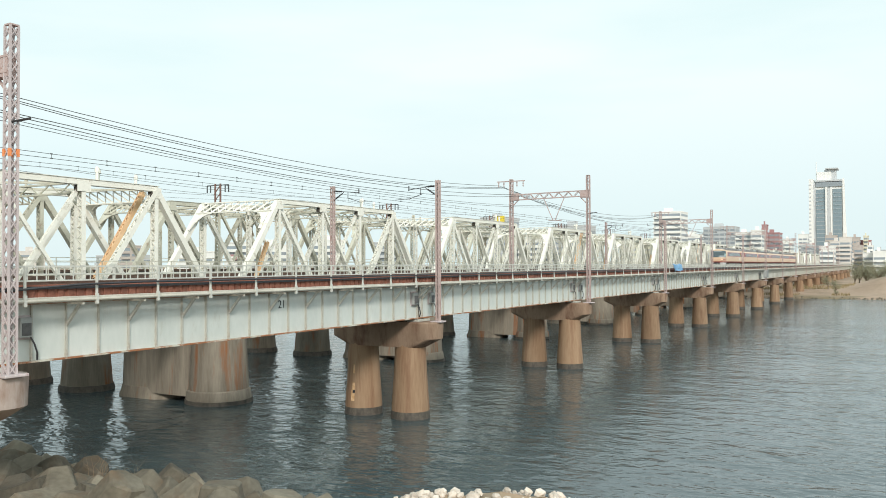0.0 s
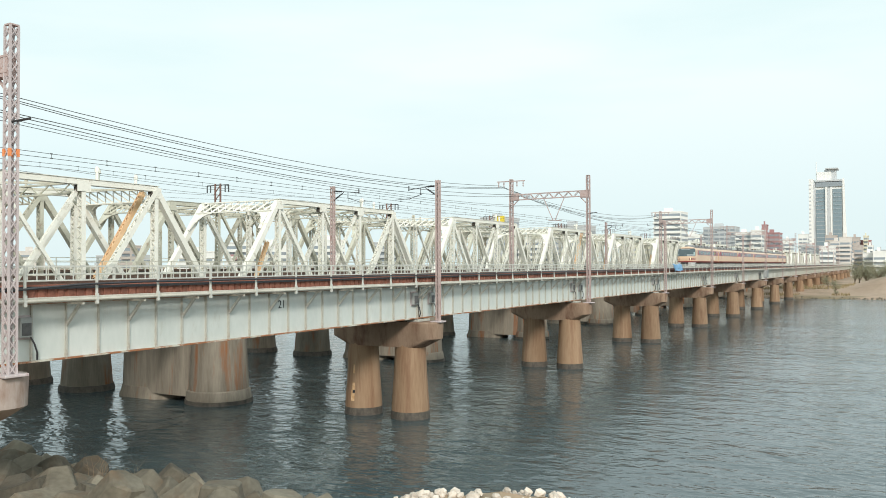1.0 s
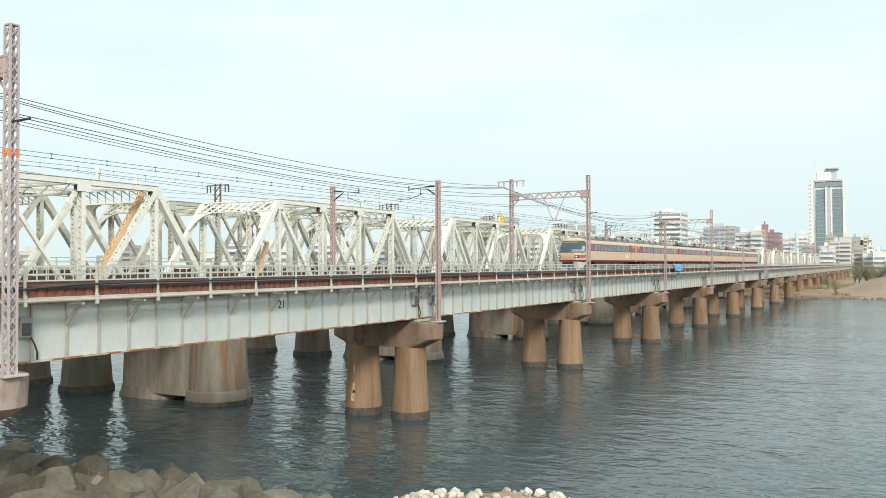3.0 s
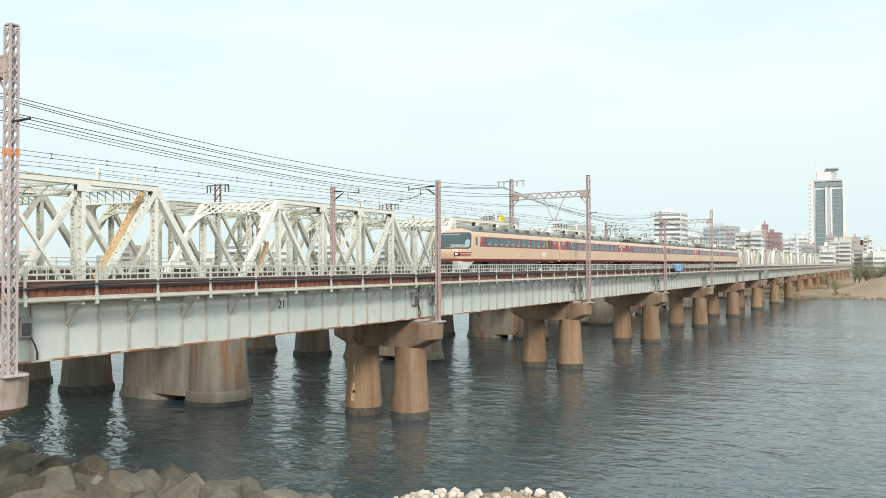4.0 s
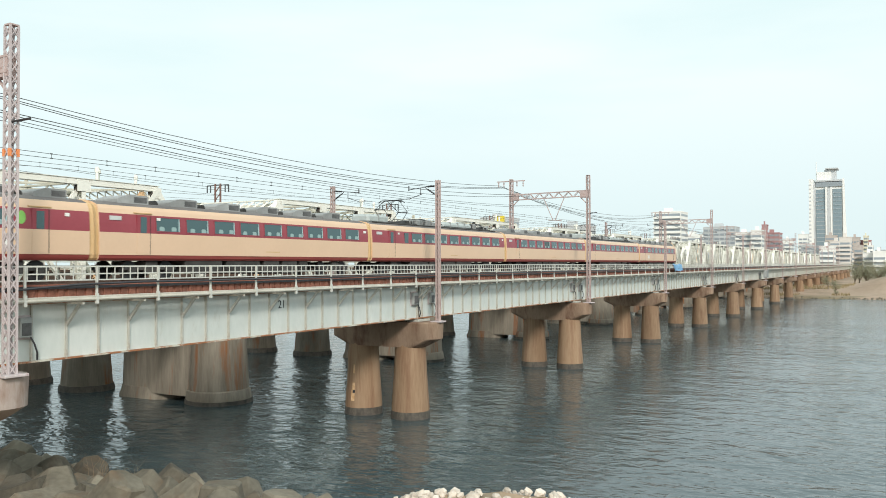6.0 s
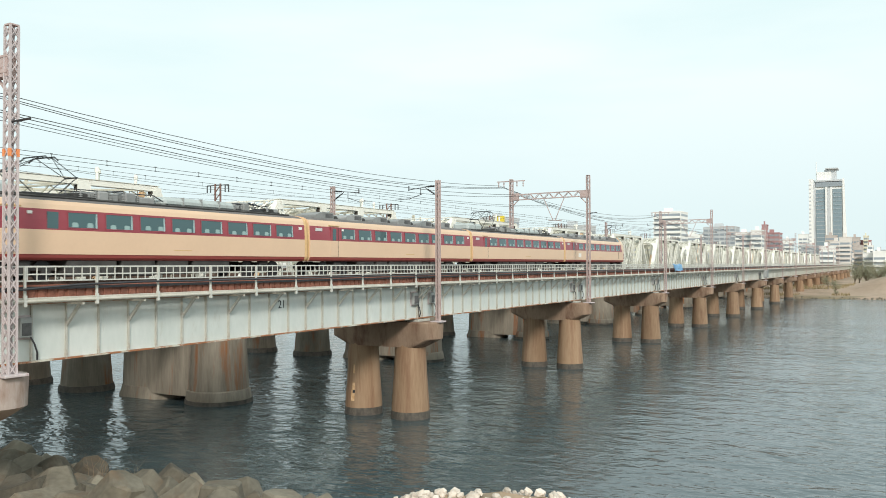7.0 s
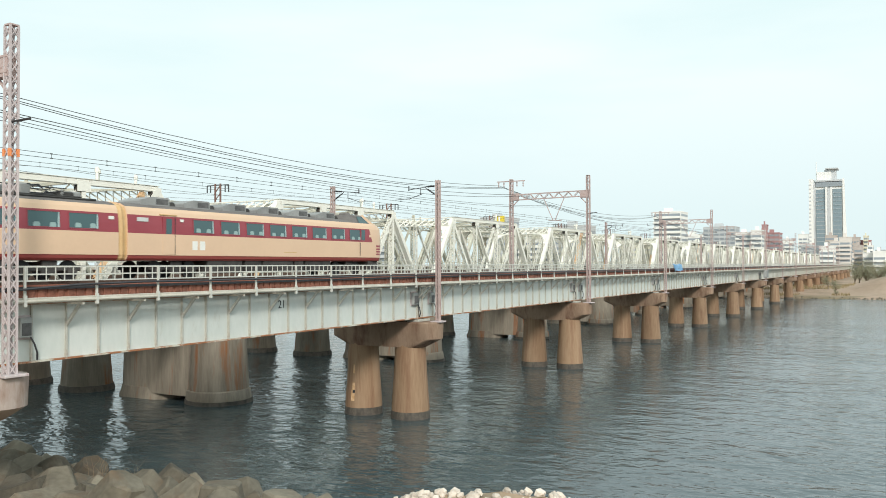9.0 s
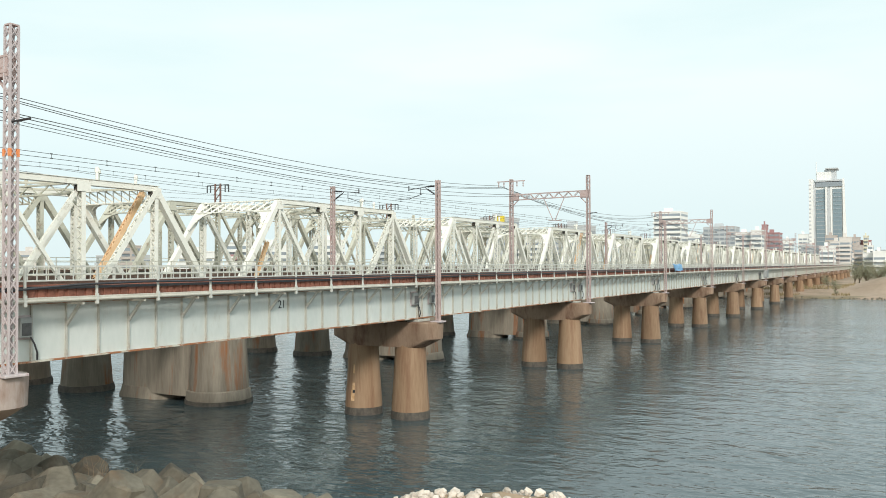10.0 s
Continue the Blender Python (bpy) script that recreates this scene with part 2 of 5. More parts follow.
# ---- mesh building ----
class Build:
    """Gathers faces for one mesh."""

    def __init__(self):
        self.v, self.f, self.m = [], [], []

    def add(self, verts, faces, mat=0):
        o = len(self.v)
        self.v += [tuple(p) for p in verts]
        self.f += [[i + o for i in f] for f in faces]
        self.m += [mat] * len(faces)
        return self

    def box(self, x0, x1, y0, y1, z0, z1, mat=0):
        v = [(x, y, z) for x in (x0, x1) for y in (y0, y1) for z in (z0, z1)]
        return self.add(v, [(0, 1, 3, 2), (4, 6, 7, 5), (0, 4, 5, 1), (2, 3, 7, 6), (0, 2, 6, 4), (1, 5, 7, 3)], mat)

    def soft_box(self, x0, x1, y0, y1, z0, z1, c, mat=0):
        """A box with chamfered edges."""
        bm = bmesh.new()
        bmesh.ops.create_cube(bm, size=1.0)
        for v in bm.verts:
            v.co = Vector(((x0 + x1) / 2 + v.co.x * (x1 - x0), (y0 + y1) / 2 + v.co.y * (y1 - y0), (z0 + z1) / 2 + v.co.z * (z1 - z0)))
        bmesh.ops.bevel(bm, geom=list(bm.edges), offset=c, segments=1, affect="EDGES")
        bm.verts.index_update()
        self.add([v.co for v in bm.verts], [[v.index for v in f.verts] for f in bm.faces], mat)
        bm.free()
        return self

    def beam(self, p, q, w, h, mat=0, up=(0, 0, 1)):
        """A bar of section w (sideways) by h from p to q."""
        p, q = Vector(p), Vector(q)
        d = (q - p).normalized()
        u = Vector(up)
        if abs(d.dot(u)) > 0.98:
            u = Vector((0, 1, 0))
        s = d.cross(u).normalized()
        u = s.cross(d)
        v = [e + s * (a * w / 2) + u * (b * h / 2) for e in (p, q) for a, b in ((-1, -1), (1, -1), (1, 1), (-1, 1))]
        return self.add(v, [(0, 3, 2, 1), (4, 5, 6, 7), (0, 1, 5, 4), (1, 2, 6, 5), (2, 3, 7, 6), (3, 0, 4, 7)], mat)

    def tube(self, p, q, r0, r1=None, n=10, mat=0, caps=True):
        p, q = Vector(p), Vector(q)
        r1 = r0 if r1 is None else r1
        d = (q - p).normalized()
        u = Vector((0, 0, 1)) if abs(d.z) < 0.9 else Vector((1, 0, 0))
        s = d.cross(u).normalized()
        u = s.cross(d)
        v = []
        for e, r in ((p, r0), (q, r1)):
            v += [e + (s * math.cos(2 * math.pi * i / n) + u * math.sin(2 * math.pi * i / n)) * r for i in range(n)]
        f = [(i, (i + 1) % n, n + (i + 1) % n, n + i) for i in range(n)]
        if caps:
            f += [tuple(range(n))[::-1], tuple(range(n, 2 * n))]
        return self.add(v, f, mat)

    def loft(self, rings, mat=0, closed=True, caps=True):
        n = len(rings[0])
        v = [p for r in rings for p in r]
        f = []
        for k in range(len(rings) - 1):
            for i in range(n if closed else n - 1):
                j = (i + 1) % n
                f.append((k * n + i, k * n + j, (k + 1) * n + j, (k + 1) * n + i))
        if caps:
            f += [tuple(range(n))[::-1], tuple(range((len(rings) - 1) * n, len(rings) * n))]
        return self.add(v, f, mat)

    def mesh(self, name, mats, smooth=False):
        me = bpy.data.meshes.new(name)
        me.from_pydata(self.v, [], self.f)
        for m in mats if isinstance(mats, (list, tuple)) else [mats]:
            me.materials.append(m)
        me.polygons.foreach_set("material_index", self.m)
        bm = bmesh.new()
        bm.from_mesh(me)
        if smooth:
            bmesh.ops.remove_doubles(bm, verts=list(bm.verts), dist=1e-4)
        bmesh.ops.recalc_face_normals(bm, faces=bm.faces)
        bm.to_mesh(me)
        bm.free()
        if smooth:
            me.polygons.foreach_set("use_smooth", [True] * len(me.polygons))
            me.set_sharp_from_angle(angle=radians(35))
        me.update()
        return me


def part(name, b, mats, parent, label="", smooth=False):
    """b: a Build, or a mesh that is shared."""
    ob = new(name, b.mesh(name, mats, smooth) if isinstance(b, Build) else b)
    ob.parent = parent
    if label:
        ob["label"] = label
    return ob


def thing(name, label, category, group="", at=(0, 0, 0), kind=""):
    ob = tagged(new(name), label, category, group, kind)
    ob.location = at
    return ob


def structure(name, b, mats, label="", smooth=False):
    return tagged(new(name, b.mesh(name, mats, smooth)), label, "", "", "structure")

# ---- the plan ----
SPAN = 30.58
FIRST_PIER = 17.96
TRACK_X, RAIL_Z = -31.0, 9.80
SPANS = 18


def pier_y(n):
    return FIRST_PIER + SPAN * n


def smooth01(v):
    v = min(1.0, max(0.0, v))
    return v * v * (3 - 2 * v)


def ground_height(x, y):
    """One sheet: near bank, river bed, far bank with a sand mound, then flat land."""
    near = (27.5 - y) * 0.262 - 0.45
    near = max(-3.0, min(8.6, near))
    edge = 268 + 2.5 * noise.noise((x * 0.02, 3.0, 0.0)) + 0.02 * (x + 14)
    far = -3.0 + 3.6 * smooth01((y - edge + 8) / 10) + 1.3 * smooth01((y - edge - 3) / 45)
    mound = 3.6 * math.exp(-((x - 4) / 17) ** 4 - ((y - 308) / 14) ** 2) + 2.0 * math.exp(-((x - 30) / 40) ** 2 - ((y - 320) / 30) ** 2)
    bumps = 0.25 * noise.noise((x * 0.11, y * 0.11, 1.0)) if y > edge or y < 26 else 0.0
    heap = (2.36 + 0.22 * (x + 12)) * math.exp(-((x + 10.4) / 4.0) ** 4 - ((y - 20.4 - 0.55 * (x + 10.4)) / 1.8) ** 2)
    return max(near + heap, far + (mound if y > edge - 2 else 0)) + bumps


def build_ground():
    xs = [-3500, -1800, -900, -500, -300, -200] + [v for v in range(-140, -60, 5)] + [v * 0.75 - 60 for v in range(80)] + [v for v in range(0, 101, 5)] + [140, 220, 400, 900, 1800, 3500]
    ys = [-400, -150, -60, -20] + [v * 0.8 for v in range(0, 45)] + [60, 120, 200, 240] + [v for v in range(256, 360, 3)] + [400, 480, 600, 900, 1600, 3000, 4600]
    b = Build()
    v = [(x, y, ground_height(x, y)) for y in ys for x in xs]
    w = len(xs)
    f = [(j * w + i, j * w + i + 1, (j + 1) * w + i + 1, (j + 1) * w + i) for j in range(len(ys) - 1) for i in range(w - 1)]
    b.add(v, f)
    structure("ground", b, bank_soil, "pale sandy river banks and flat land", smooth=True)
    b = Build()
    b.add([(-3500, 20, 0), (3500, 20, 0), (3500, 285, 0), (-3500, 285, 0)], [(0, 1, 2, 3)])
    structure("water", b, river_water, "grey green rippled river water")


build_ground()


# ---- piers of the girder bridge ----
def ring(cx, cy, z, r, n=20, sx=1.0):
    return [(cx + math.cos(2 * math.pi * i / n) * r * sx, cy + math.sin(2 * math.pi * i / n) * r, z) for i in range(n)]


def slot_ring(x0, x1, hy, z, n=8):
    """An outline with half-round ends."""
    pts = []
    for i in range(n + 1):
        a = -math.pi / 2 + math.pi * i / n
        pts.append((x1 - hy + math.cos(a) * hy, math.sin(a) * hy, z))
    for i in range(n + 1):
        a = math.pi / 2 + math.pi * i / n
        pts.append((x0 + hy + math.cos(a) * hy, math.sin(a) * hy, z))
    return pts


def build_girder_piers():
    col = Build()
    col.loft([ring(0, 0, z, r) for z, r in ((0.5, 1.31), (1.2, 1.27), (3.0, 1.14), (5.4, 1.03))])
    col = col.mesh("column", pier_concrete, True)
    tide = Build()
    tide.loft([ring(0, 0, z, r) for z, r in ((-3.2, 1.36), (0.0, 1.34), (0.3, 1.33), (0.52, 1.315), (0.54, 1.2))])
    tide = tide.mesh("tide_band", pier_tide, True)
    cap = Build()
    cap.loft([slot_ring(-3.5, 2.6, 1.02, 4.85), slot_ring(-4.75, 3.85, 1.12, 5.45), slot_ring(-4.8, 3.9, 1.14, 6.5), slot_ring(-4.72, 3.82, 1.06, 6.58)])
    cap = cap.mesh("cap", pier_cap_concrete, True)
    seat = Build().soft_box(-0.45, 0.45, -0.8, 0.8, 6.58, 6.74, 0.03).mesh("bearing", stiffener_paint)
    first = thing("bridge_pier", "rust-stained concrete pier with two tapered round columns", "bridge pier", "girder bridge piers", (TRACK_X, pier_y(0), 0))
    for x in (-2.42, 1.45):
        c = part("column", col, None, first)
        c.location = (x, 0, 0)
        t = part("tide_band", tide, None, c, "dark wet tide band")
    part("cap", cap, None, first)
    for x in (-2.1, 2.1):
        part("bearing", seat, None, first).location = (x, 0, 0)
    for n in range(2, SPANS + 1):
        made = copy_thing(first, pose(TRACK_X, pier_y(n), 0))
        for c in made.children:
            if c.name.startswith("column"):
                c.location.x += 0.17
    second = copy_thing(first, pose(TRACK_X, pier_y(1), 0))
    for c in first.children:
        if c.name.startswith("cap"):
            c.data = cap.copy()
            c.data.materials[0] = pale_cap_concrete
        if c.name.startswith("column") and c.location.x > 0:
            c.location.x = -0.35

    def skin(a0, a1, z0, z1, out):
        b = Build()
        rings = []
        for z in (z0, z1):
            r = 1.305 - (z - 0.55) * 0.066 + out + 0.012
            rings.append([(-2.42 + math.cos(radians(a)) * r, math.sin(radians(a)) * r, z) for a in np.linspace(a0, a1, 7)])
        return b.loft(rings, closed=False, caps=False)

    part("spalled_patch", skin(-99, -86, 1.0, 1.75, 0.012), spall, second, "pale orange spalled concrete patch")
    part("spalled_patch", skin(-95, -86, 1.75, 2.25, 0.012), spall, second, "pale orange spalled concrete patch")
    part("spalled_patch", skin(-94, -88, 2.9, 3.5, 0.012), spall, second, "pale orange spalled concrete patch")
    part("plate", skin(-93, -84, 1.55, 1.75, 0.03), dark_metal, second, "small dark plate")


build_girder_piers()


# ---- girder spans ----
WEB_NEAR, WEB_FAR = -28.9 - TRACK_X, -33.1 - TRACK_X
WEB_LOW, WEB_TOP = 6.78, 9.02


def build_girder(near):
    g = thing("girder_span", "pale grey painted steel plate girder span with rusty edges", "bridge girder", "girder bridge spans", (TRACK_X, pier_y(0), 0))
    y0, y1 = 0.12, SPAN - 0.12
    for x in (WEB_NEAR, WEB_FAR):
        part("web", Build().box(x - 0.012, x + 0.012, y0, y1, WEB_LOW + 0.06, WEB_TOP - 0.04), girder_paint, g)
        part("bottom_flange", Build().soft_box(x - 0.24, x + 0.24, y0, y1, WEB_LOW, WEB_LOW + 0.06, 0.008), girder_edge, g, "rust-streaked bottom flange")
        part("top_flange", Build().soft_box(x - 0.24, x + 0.24, y0, y1, WEB_TOP - 0.04, WEB_TOP, 0.008), girder_edge, g)
    step = (y1 - y0 - 0.4) / 20
    plain = Build().box(0, 0.13, -0.012, 0.012, WEB_LOW + 0.063, WEB_TOP - 0.05).box(0.118, 0.14, -0.03, 0.03, WEB_LOW + 0.063, WEB_TOP - 0.05).mesh("stiffener", stiffener_paint)
    brace = Build().beam((0.13, 0, 8.12), (0.92, 0, 9.0), 0.10, 0.11).mesh("bracket", stiffener_paint)
    arm = Build().box(0.14, 1.12, -0.04, 0.04, 8.94, 9.04).mesh("bracket_arm", beam_paint)
    short = Build().box(0, 0.13, -0.012, 0.012, WEB_LOW + 0.063, WEB_TOP - 0.05).box(0.115, 0.15, -0.035, 0.035, WEB_LOW + 0.063, 8.2).mesh("stiffener", stiffener_paint)
    for i in range(21):
        s = part("stiffener", plain if i % 2 else short, None, g)
        s.location = (WEB_NEAR, y0 + 0.2 + step * i, 0)
        if i % 2 == 0:
            part("bracket", brace, None, g).location = s.location
            part("bracket_arm", arm, None, g).location = s.location
    for i in range(0, 11, 2):
        part("cross_frame", Build().beam((WEB_FAR, y0 + 0.2 + 2 * step * i, 7.0), (WEB_NEAR, y0 + 0.2 + 2 * step * i, 8.8), 0.1, 0.1).beam((WEB_FAR, y0 + 0.2 + 2 * step * i, 8.8), (WEB_NEAR, y0 + 0.25 + 2 * step * i, 7.0), 0.1, 0.1), stiffener_paint, g)
    part("walkway_edge", Build().tube((1.16 + WEB_NEAR, 0.03, 9.14), (1.16 + WEB_NEAR, SPAN - 0.03, 9.14), 0.06, n=8).soft_box(1.02 + WEB_NEAR, 1.08 + WEB_NEAR, 0.03, SPAN - 0.03, 9.15, 9.27, 0.01), beam_paint, g, "pale walkway edge channel")
    for i in range(2):
        part("walkway_slat", Build().box(WEB_NEAR + 0.68 + 0.2 * i, WEB_NEAR + 0.72 + 0.2 * i, 0.05, SPAN - 0.05, 9.045, 9.09), stiffener_paint, g)
    part("sleeper_board", Build().box(WEB_NEAR + 0.50, WEB_NEAR + 0.54, 0.03, SPAN - 0.03, 9.20, 9.60), rust_red, g)
    # Added black strip stands for the shaded gap over the sleeper ends.
    part("cable_trough", Build().box(2.72, 2.80, 0.03, SPAN - 0.03, 9.55, 9.66), cable_black, g, "dark strip in place of the shaded gap")
    count = 73
    if near:
        one = Build().soft_box(-2.45, 2.71, -0.15, 0.15, 9.12, 9.62, 0.035).mesh("sleeper", rust_red)
        for i in range(count):
            part("sleeper", one, None, g).location = (0, SPAN / count * (i + 0.5), 0)
    else:
        b = Build()
        for i in range(count):
            c = SPAN / count * (i + 0.5)
            b.box(-2.45, 2.71, c - 0.15, c + 0.15, 9.12, 9.62)
        tagged(part("sleepers", b, rust_red, g), kind="stuff")
    part("sleeper_guard", Build().box(1.5, 1.6, 0.0, SPAN, 9.624, 9.70), rust_red, g)
    for x in (-0.53, 0.53):
        part("rail", Build().box(x - 0.07, x + 0.07, 0, SPAN, 9.622, 9.64).box(x - 0.01, x + 0.01, 0, SPAN, 9.64, 9.76).box(x - 0.033, x + 0.033, 0, SPAN, 9.76, 9.80), rail_steel, g)
    return g


def build_handrail(near):
    h = thing("handrail", "white painted steel handrail with thin uprights", "railing", "girder bridge handrails", (TRACK_X, pier_y(0), 0))
    x = WEB_NEAR + 1.10
    posts = 10
    gap = SPAN / posts
    part("top_rail", Build().box(x - 0.03, x + 0.03, 0, SPAN, 10.38, 10.44), fence_paint, h)
    part("middle_rail", Build().box(x - 0.02, x + 0.02, 0, SPAN, 10.10, 10.15), fence_paint, h)
    part("bottom_rail", Build().box(x - 0.02, x + 0.02, 0, SPAN, 9.86, 9.91), fence_paint, h)
    post = Build().box(x + 0.022, x + 0.09, -0.04, 0.04, 9.0, 10.42).box(x + 0.022, x + 0.12, -0.06, 0.06, 8.95, 9.36).mesh("post", fence_paint)
    bar = Build().box(x - 0.015, x + 0.015, -0.019, 0.019, 9.9, 10.39).mesh("upright", fence_paint)
    for i in range(posts):
        part("post", post, None, h).location = (0, gap * (i + 0.27), 0)
    rest = Build()
    for i in range(posts * 8):
        c = gap * (i + 0.5) / 8
        if near:
            part("upright", bar, None, h).location = (0, c, 0)
        else:
            rest.box(x - 0.018, x + 0.018, c - 0.022, c + 0.022, 9.9, 10.39)
    if not near:
        tagged(part("uprights", rest, fence_paint, h), kind="stuff")
    return h


def build_far_handrail():
    h = thing("handrail", "plain grey steel handrail of three rails", "railing", "girder bridge handrails", (TRACK_X, pier_y(0), 0))
    x = WEB_FAR - 1.1
    for z in (10.40, 10.02, 9.66):
        part("rail", Build().box(x - 0.025, x + 0.025, 0, SPAN, z, z + 0.05), fence_paint, h)
    part("walkway", Build().box(x - 0.05, x + 0.8, 0, SPAN, 9.05, 9.1), stiffener_paint, h)
    post = Build().box(x - 0.11, x - 0.03, -0.04, 0.04, 8.95, 10.44).mesh("post", fence_paint)
    for i in range(10):
        part("post", post, None, h).location = (0, SPAN / 10 * (i + 0.27), 0)
    return h


girder_near, girder_far = build_girder(True), build_girder(False)
rail_near, rail_far, rail_back = build_handrail(True), build_handrail(False), build_far_handrail()
for n in range(-1, SPANS):
    if n != 0:
        copy_thing(girder_near if n < 3 else girder_far, pose(TRACK_X, pier_y(n), 0))
        copy_thing(rail_near if n < 3 else rail_far, pose(TRACK_X, pier_y(n), 0))
        copy_thing(rail_back, pose(TRACK_X, pier_y(n), 0))
girder_far.location = (TRACK_X, pier_y(SPANS), 0)
rail_far.location = (TRACK_X, pier_y(SPANS), 0)


# ---- truss bridges behind ----
TRUSS_PIER = 47.2 - SPAN
TRUSS_TOP, TRUSS_LOW, DECK = 15.94, 7.45, 8.95


def laced(b, p, q, w, d, mat=0):
    """Two side plates joined by zigzag lacing; w across the bridge, d in the truss's plane."""
    p, q = Vector(p), Vector(q)
    ax = (q - p).normalized()
    side = Vector((1, 0, 0))
    inplane = ax.cross(side).normalized()
    for s in (-1, 1):
        b.beam(p + side * (s * w / 2), q + side * (s * w / 2), d, 0.03, mat, up=side)
    length = (q - p).length
    k = max(3, int(length / (w * 0.8)))
    for i in range(k):
        a, c = p + ax * (length * i / k), p + ax * (length * (i + 1) / k)
        s = 1 if i % 2 else -1
        for e in (-d / 2 + 0.02, d / 2 - 0.02):
            b.beam(a + side * (s * w / 2) + inplane * e, c - side * (s * w / 2) + inplane * e, 0.08, 0.015, mat, up=inplane)
    return b


def build_truss(width, paint):
    t = thing("truss_span", "cream white painted steel through truss span", "bridge truss", "truss bridge spans")
    nodes = [0.55, 6.34, 12.18, 18.03, 23.88, 29.75]
    for x in (0.0, -width):
        part("top_chord", Build().soft_box(x - 0.24, x + 0.24, nodes[1] - 0.12, nodes[4] + 0.12, TRUSS_TOP - 0.38, TRUSS_TOP, 0.02).box(x - 0.30, x + 0.30, nodes[1] - 0.2, nodes[4] + 0.2, TRUSS_TOP, TRUSS_TOP + 0.03), paint, t)
        part("bottom_chord", Build().soft_box(x - 0.25, x + 0.25, nodes[0] - 0.3, nodes[5] + 0.3, TRUSS_LOW - 0.3, TRUSS_LOW + 0.2, 0.02), paint, t)
        for a, c in ((0, 1), (5, 4)):
            part("end_post", Build().beam((x, nodes[a], TRUSS_LOW), (x, nodes[c], TRUSS_TOP - 0.2), 0.46, 0.42), paint, t)
            part("gusset", Build().box(x + 0.245, x + 0.265, nodes[c] - 0.38, nodes[c] + 0.38, TRUSS_TOP - 0.85, TRUSS_TOP - 0.12), paint, t)
        for i in (1, 2, 3, 4):
            part("vertical", laced(Build(), (x, nodes[i], TRUSS_LOW), (x, nodes[i], TRUSS_TOP - 0.4), 0.42, 0.32), paint, t)
            # Dark block set where the opening at the joint lies in shade.
            if i > 1 and x == 0.0 and paint is truss_paint:
                part("joint_casting", Build().soft_box(x - 0.22, x + 0.235, nodes[i] - 0.42, nodes[i] - 0.19, TRUSS_TOP - 0.80, TRUSS_TOP - 0.40, 0.03), asphalt_dark, t, "dark block in place of the shaded joint opening")
            if i in (2, 3):
                part("gusset", Build().box(x + 0.245, x + 0.262, nodes[i] - 0.5, nodes[i] + 0.5, TRUSS_TOP - 0.8, TRUSS_TOP - 0.1), paint, t)
        for a, c in ((1, 2), (4, 3), (2, 3), (3, 2)):
            off = 0.1 if (a, c) in ((2, 3), (4, 3)) else -0.1
            part("diagonal", laced(Build(), (x + off, nodes[a], TRUSS_TOP - 0.3), (x + off, nodes[c], TRUSS_LOW), 0.34 if (a, c) in ((1, 2), (4, 3)) else 0.2, 0.36 if (a, c) in ((1, 2), (4, 3)) else 0.22), paint, t)
    # portals of lattice with arched knees
    for c, tilt in ((1, 1), (4, -1)):
        y = nodes[c]
        b = Build()
        b.beam((0, y, TRUSS_TOP - 0.06), (-width, y, TRUSS_TOP - 0.06), 0.3, 0.10)
        b.beam((0, y - tilt * 0.75, TRUSS_TOP - 0.95), (-width, y - tilt * 0.75, TRUSS_TOP - 0.95), 0.3, 0.10)
        k = 10
        for i in range(k):
            xa, xb = -width * i / k, -width * (i + 1) / k
            b.beam((xa, y, TRUSS_TOP - 0.1), (xb, y - tilt * 0.75, TRUSS_TOP - 0.92), 0.06, 0.12)
            b.beam((xa, y - tilt * 0.75, TRUSS_TOP - 0.92), (xb, y, TRUSS_TOP - 0.1), 0.05, 0.12)
        for s, x in ((-1, -0.25), (1, -width + 0.25)):
            pts = [(x + s * 1.6 * (1 - math.sin(a)), math.cos(a)) for a in [math.pi / 2 * j / 5 for j in range(6)]]
            for (xa, ca), (xb, cb) in zip(pts, pts[1:]):
                za, zb = 1.0 + 1.5 * (1 - ca), 1.0 + 1.5 * (1 - cb)
                b.beam((xa, y - tilt * za * 0.8, TRUSS_TOP - za), (xb, y - tilt * zb * 0.8, TRUSS_TOP - zb), 0.24, 0.10)
            knee = [(xx, y - tilt * (1.0 + 1.5 * (1 - cc)) * 0.8, TRUSS_TOP - 1.0 - 1.5 * (1 - cc)) for xx, cc in pts]
            corner = (x, y - tilt * 0.8, TRUSS_TOP - 1.0)
            for p, q in zip(knee, knee[1:]):
                b.add([corner, p, q], [(0, 1, 2)]).add([(v[0], v[1] + 0.02, v[2]) for v in (corner, p, q)], [(0, 1, 2)])
        part("portal", b, paint, t, "lattice portal with curved knees")
    for i in (2, 3):
        b = Build()
        b.beam((0, nodes[i], TRUSS_TOP - 0.2), (-width, nodes[i], TRUSS_TOP - 0.2), 0.2, 0.12)
        b.beam((0, nodes[i], TRUSS_TOP - 0.85), (-width, nodes[i], TRUSS_TOP - 0.85), 0.2, 0.12)
        for j in range(8):
            b.beam((-width * j / 8, nodes[i], TRUSS_TOP - (0.2 if j % 2 else 0.85)), (-width * (j + 1) / 8, nodes[i], TRUSS_TOP - (0.85 if j % 2 else 0.2)), 0.06, 0.08)
        b.beam((0, nodes[i], TRUSS_TOP - 2.0), (-1.4, nodes[i], TRUSS_TOP - 0.85), 0.1, 0.1)
        b.beam((-width, nodes[i], TRUSS_TOP - 2.0), (-width + 1.4, nodes[i], TRUSS_TOP - 0.85), 0.1, 0.1)
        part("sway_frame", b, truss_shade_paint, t)
